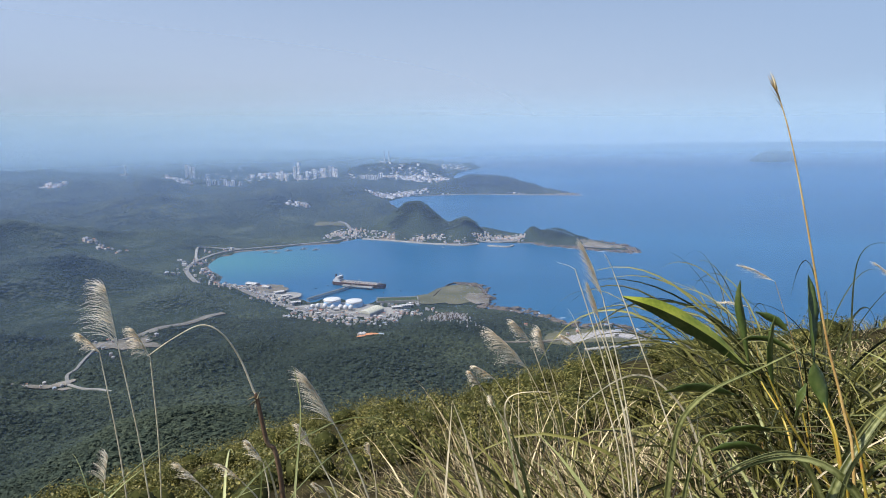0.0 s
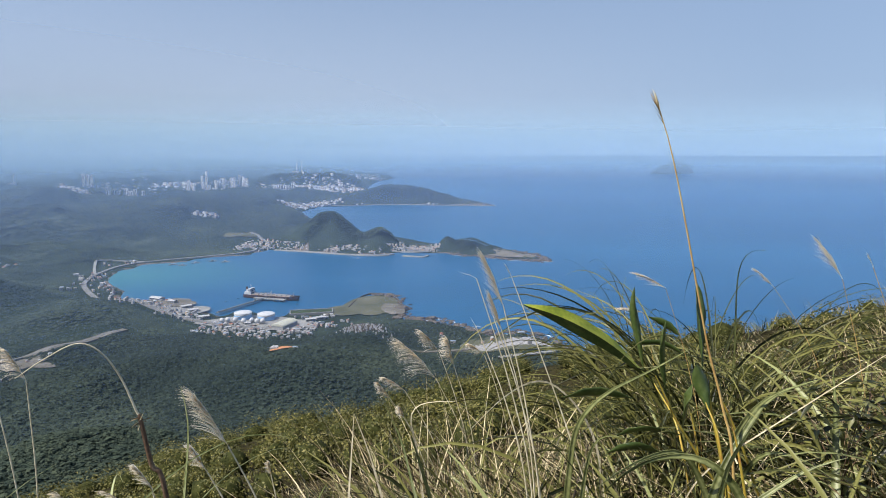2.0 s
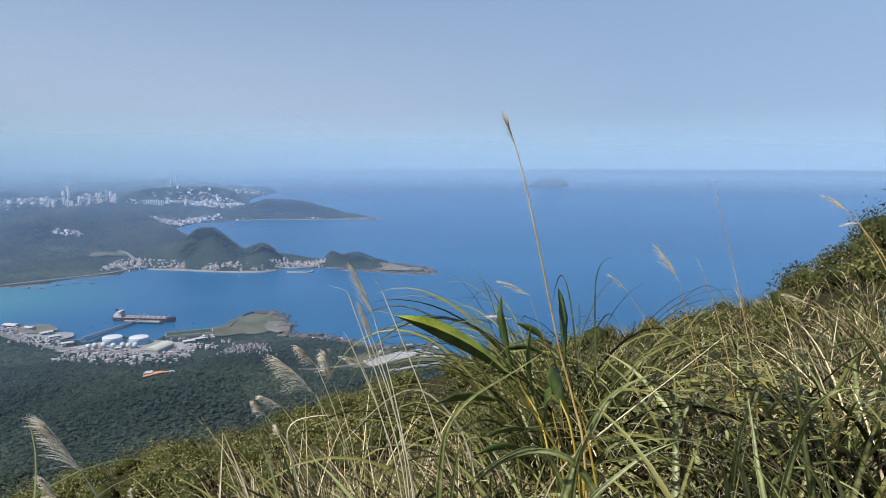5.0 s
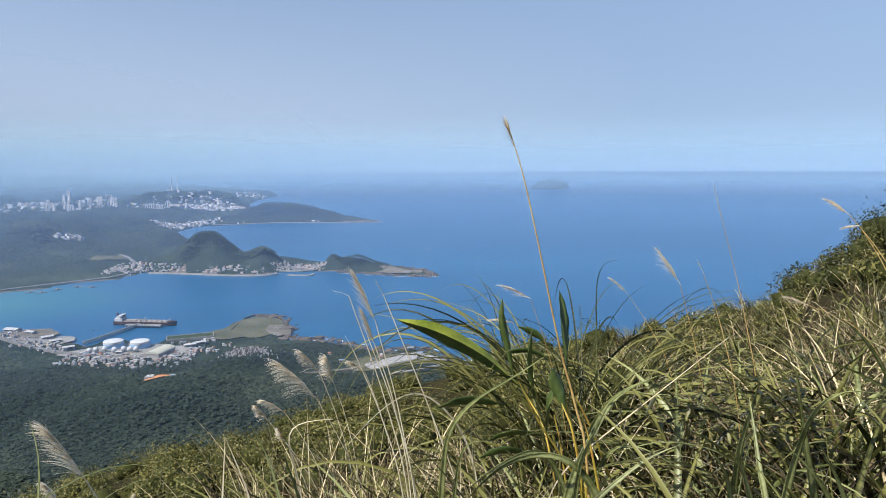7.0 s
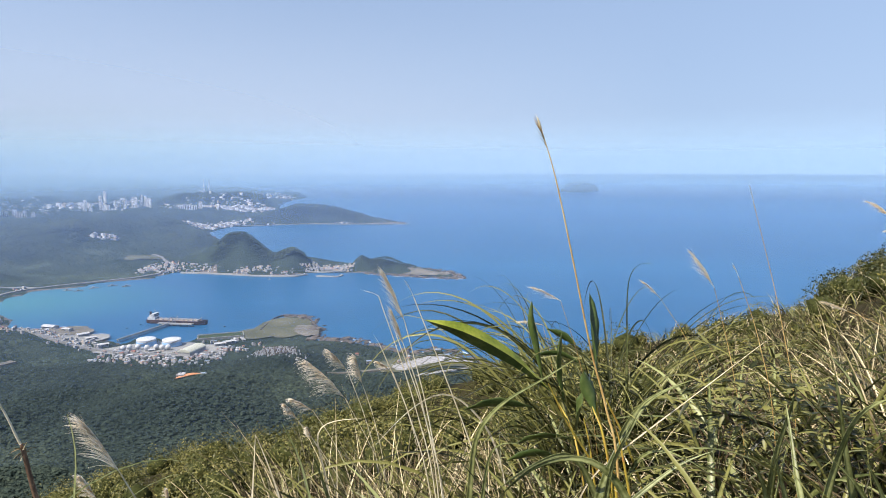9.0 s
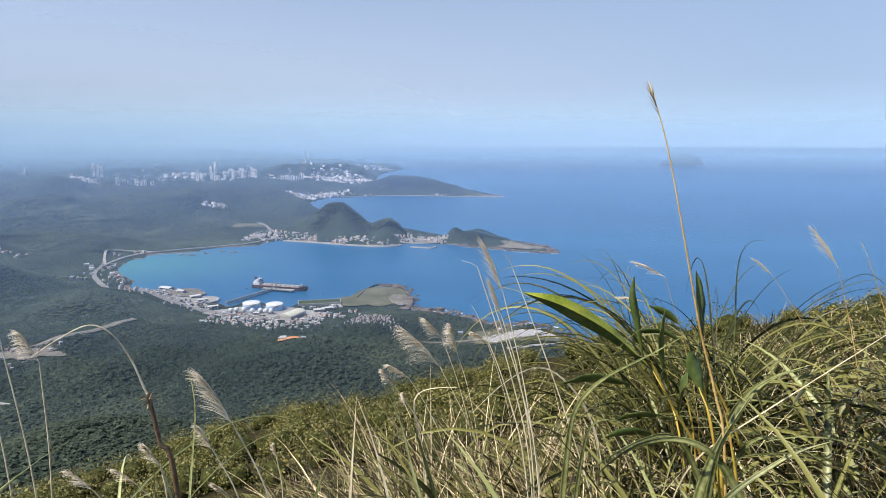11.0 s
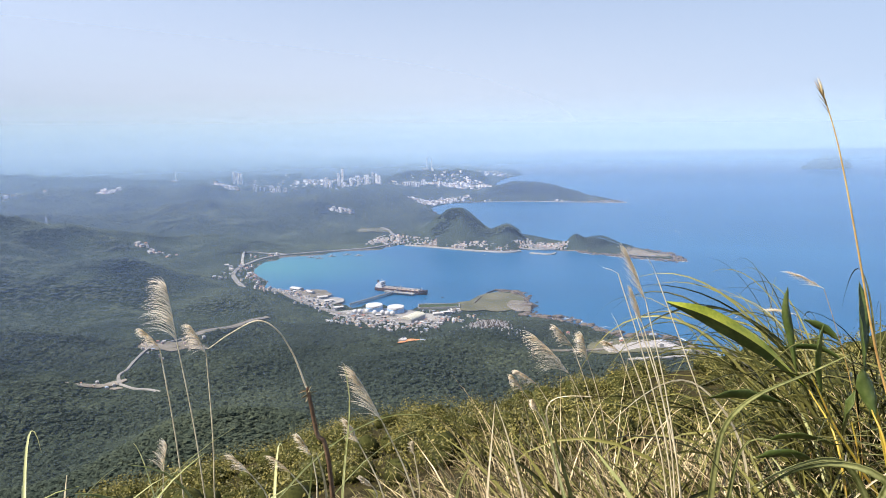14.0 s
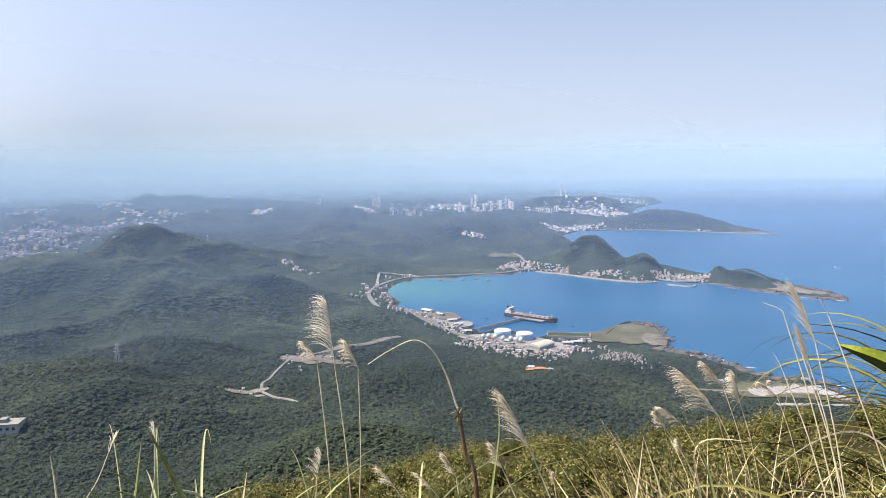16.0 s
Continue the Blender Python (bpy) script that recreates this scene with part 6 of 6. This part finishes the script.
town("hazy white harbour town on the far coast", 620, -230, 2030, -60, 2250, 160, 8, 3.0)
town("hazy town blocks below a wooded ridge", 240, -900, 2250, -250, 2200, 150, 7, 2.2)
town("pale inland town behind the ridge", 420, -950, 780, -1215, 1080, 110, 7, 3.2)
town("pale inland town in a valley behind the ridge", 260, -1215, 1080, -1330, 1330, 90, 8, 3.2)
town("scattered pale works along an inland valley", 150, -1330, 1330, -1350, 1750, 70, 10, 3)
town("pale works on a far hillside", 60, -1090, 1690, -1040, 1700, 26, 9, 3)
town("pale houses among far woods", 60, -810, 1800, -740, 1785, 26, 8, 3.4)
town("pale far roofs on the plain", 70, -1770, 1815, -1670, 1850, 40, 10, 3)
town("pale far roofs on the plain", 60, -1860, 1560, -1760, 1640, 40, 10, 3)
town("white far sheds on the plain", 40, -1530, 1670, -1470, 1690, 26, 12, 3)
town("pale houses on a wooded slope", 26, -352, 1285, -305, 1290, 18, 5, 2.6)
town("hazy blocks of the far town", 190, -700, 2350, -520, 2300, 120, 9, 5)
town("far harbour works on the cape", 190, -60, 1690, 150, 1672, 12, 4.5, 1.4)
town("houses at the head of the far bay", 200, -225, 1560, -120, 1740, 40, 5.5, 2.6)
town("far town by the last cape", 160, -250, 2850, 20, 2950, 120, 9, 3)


def chimney(x, y, h, r, label):
    ob = thing("chimney", (x, y, gz(x, y) - 1), 0, label, "chimney", "far chimneys")
    bm = bmesh.new()
    cyl(bm, 0, 0, 0, h, r, 12, r * 0.7)
    part("shaft", bm, WHITE, ob)
    bm = bmesh.new()
    box(bm, -r * 7, r * 2, -r * 3, r * 3, 0, h * 0.3)
    part("works", bm, WALLS[0], ob)


chimney(-1143, 2223, 44, 2.4, "white chimney of a far incinerator plant")
chimney(-355, 2960, 70, 3.0, "tall hazy power-station chimney")
chimney(-335, 2965, 70, 3.0, "tall hazy power-station chimney")


def pylon(x, y, h):
    ob = thing("pylon", (x, y, gz(x, y)), 20, "grey lattice power pylon on a wooded ridge", "pylon", "pylons")
    for sx in (-1, 1):
        for sy in (-1, 1):
            line = np.array([(sx * 1.4, sy * 1.4, 0), (sx * 0.35, sy * 0.35, h)])
            part_mesh("leg", mesh_from("leg", *tube(line, 0.22, 4)[:2], [WHITE]), ob)
    for k, z in enumerate((0.6, 0.75, 0.9)):
        bm = bmesh.new()
        box(bm, -2.6 + k * 0.4, 2.6 - k * 0.4, -0.15, 0.15, h * z, h * z + 0.3)
        part("arm", bm, WHITE, ob)


pylon(-640, 889, 17)
pylon(-745, 1010, 17)
pylon(-331, 348, 15)


def hillside_house():
    x, y = -290, 234
    ob = thing("hillside_house", (x, y, gz(x, y) + 0.6), 25, "pale concrete house in a forest clearing", "house")
    bm = bmesh.new()
    box(bm, -6, 6, -4, 4, -2, 3.4)
    part("wall", bm, WALLS[0], ob)
    bm = bmesh.new()
    box(bm, -6.4, 6.4, -4.4, 4.4, 3.4, 3.9)
    box(bm, -3, 0, -2, 2, 3.9, 5.6)
    part("roof", bm, CONCRETE, ob)
    for x in (-4.6, -1.6, 1.4, 4.2):
        bm = bmesh.new()
        box(bm, x - 0.7, x + 0.7, -4.06, -3.98, 0.8, 2.2)
        part("window", bm, GLASS_DARK, ob)


hillside_house()


def island():
    n, m = 40, 16
    v = []
    for k in range(m):
        q = 1 - k / (m - 1)
        a = np.arange(n) * 2 * np.pi / n
        wob = 1 + 0.25 * fbm(np.cos(a) * 2 + 3, np.sin(a) * 2, 3)
        z = 9 + 60 * (1 - q**3) * (1 - 0.4 * np.clip(-np.cos(a) * q * 1.3 - 0.1, 0, 1)) + 9 * fbm(np.cos(a) * 3 + q * 4, np.sin(a) * 3, 3) * (1 - q) * 2 - 2
        v.append(np.stack([1416 + 122 * q * wob * np.cos(a) + 20 * (1 - q), 3150 + 80 * q * wob * np.sin(a), z], 1))
    f = np.array([(k * n + i, k * n + (i + 1) % n, (k + 1) * n + (i + 1) % n, (k + 1) * n + i) for k in range(m - 1) for i in range(n)])
    tagged(new("island", mesh_from("island", np.concatenate(v), f, [EARTH], smooth=True)), "steep wooded rocky islet far out at sea", "island", kind="structure")


island()
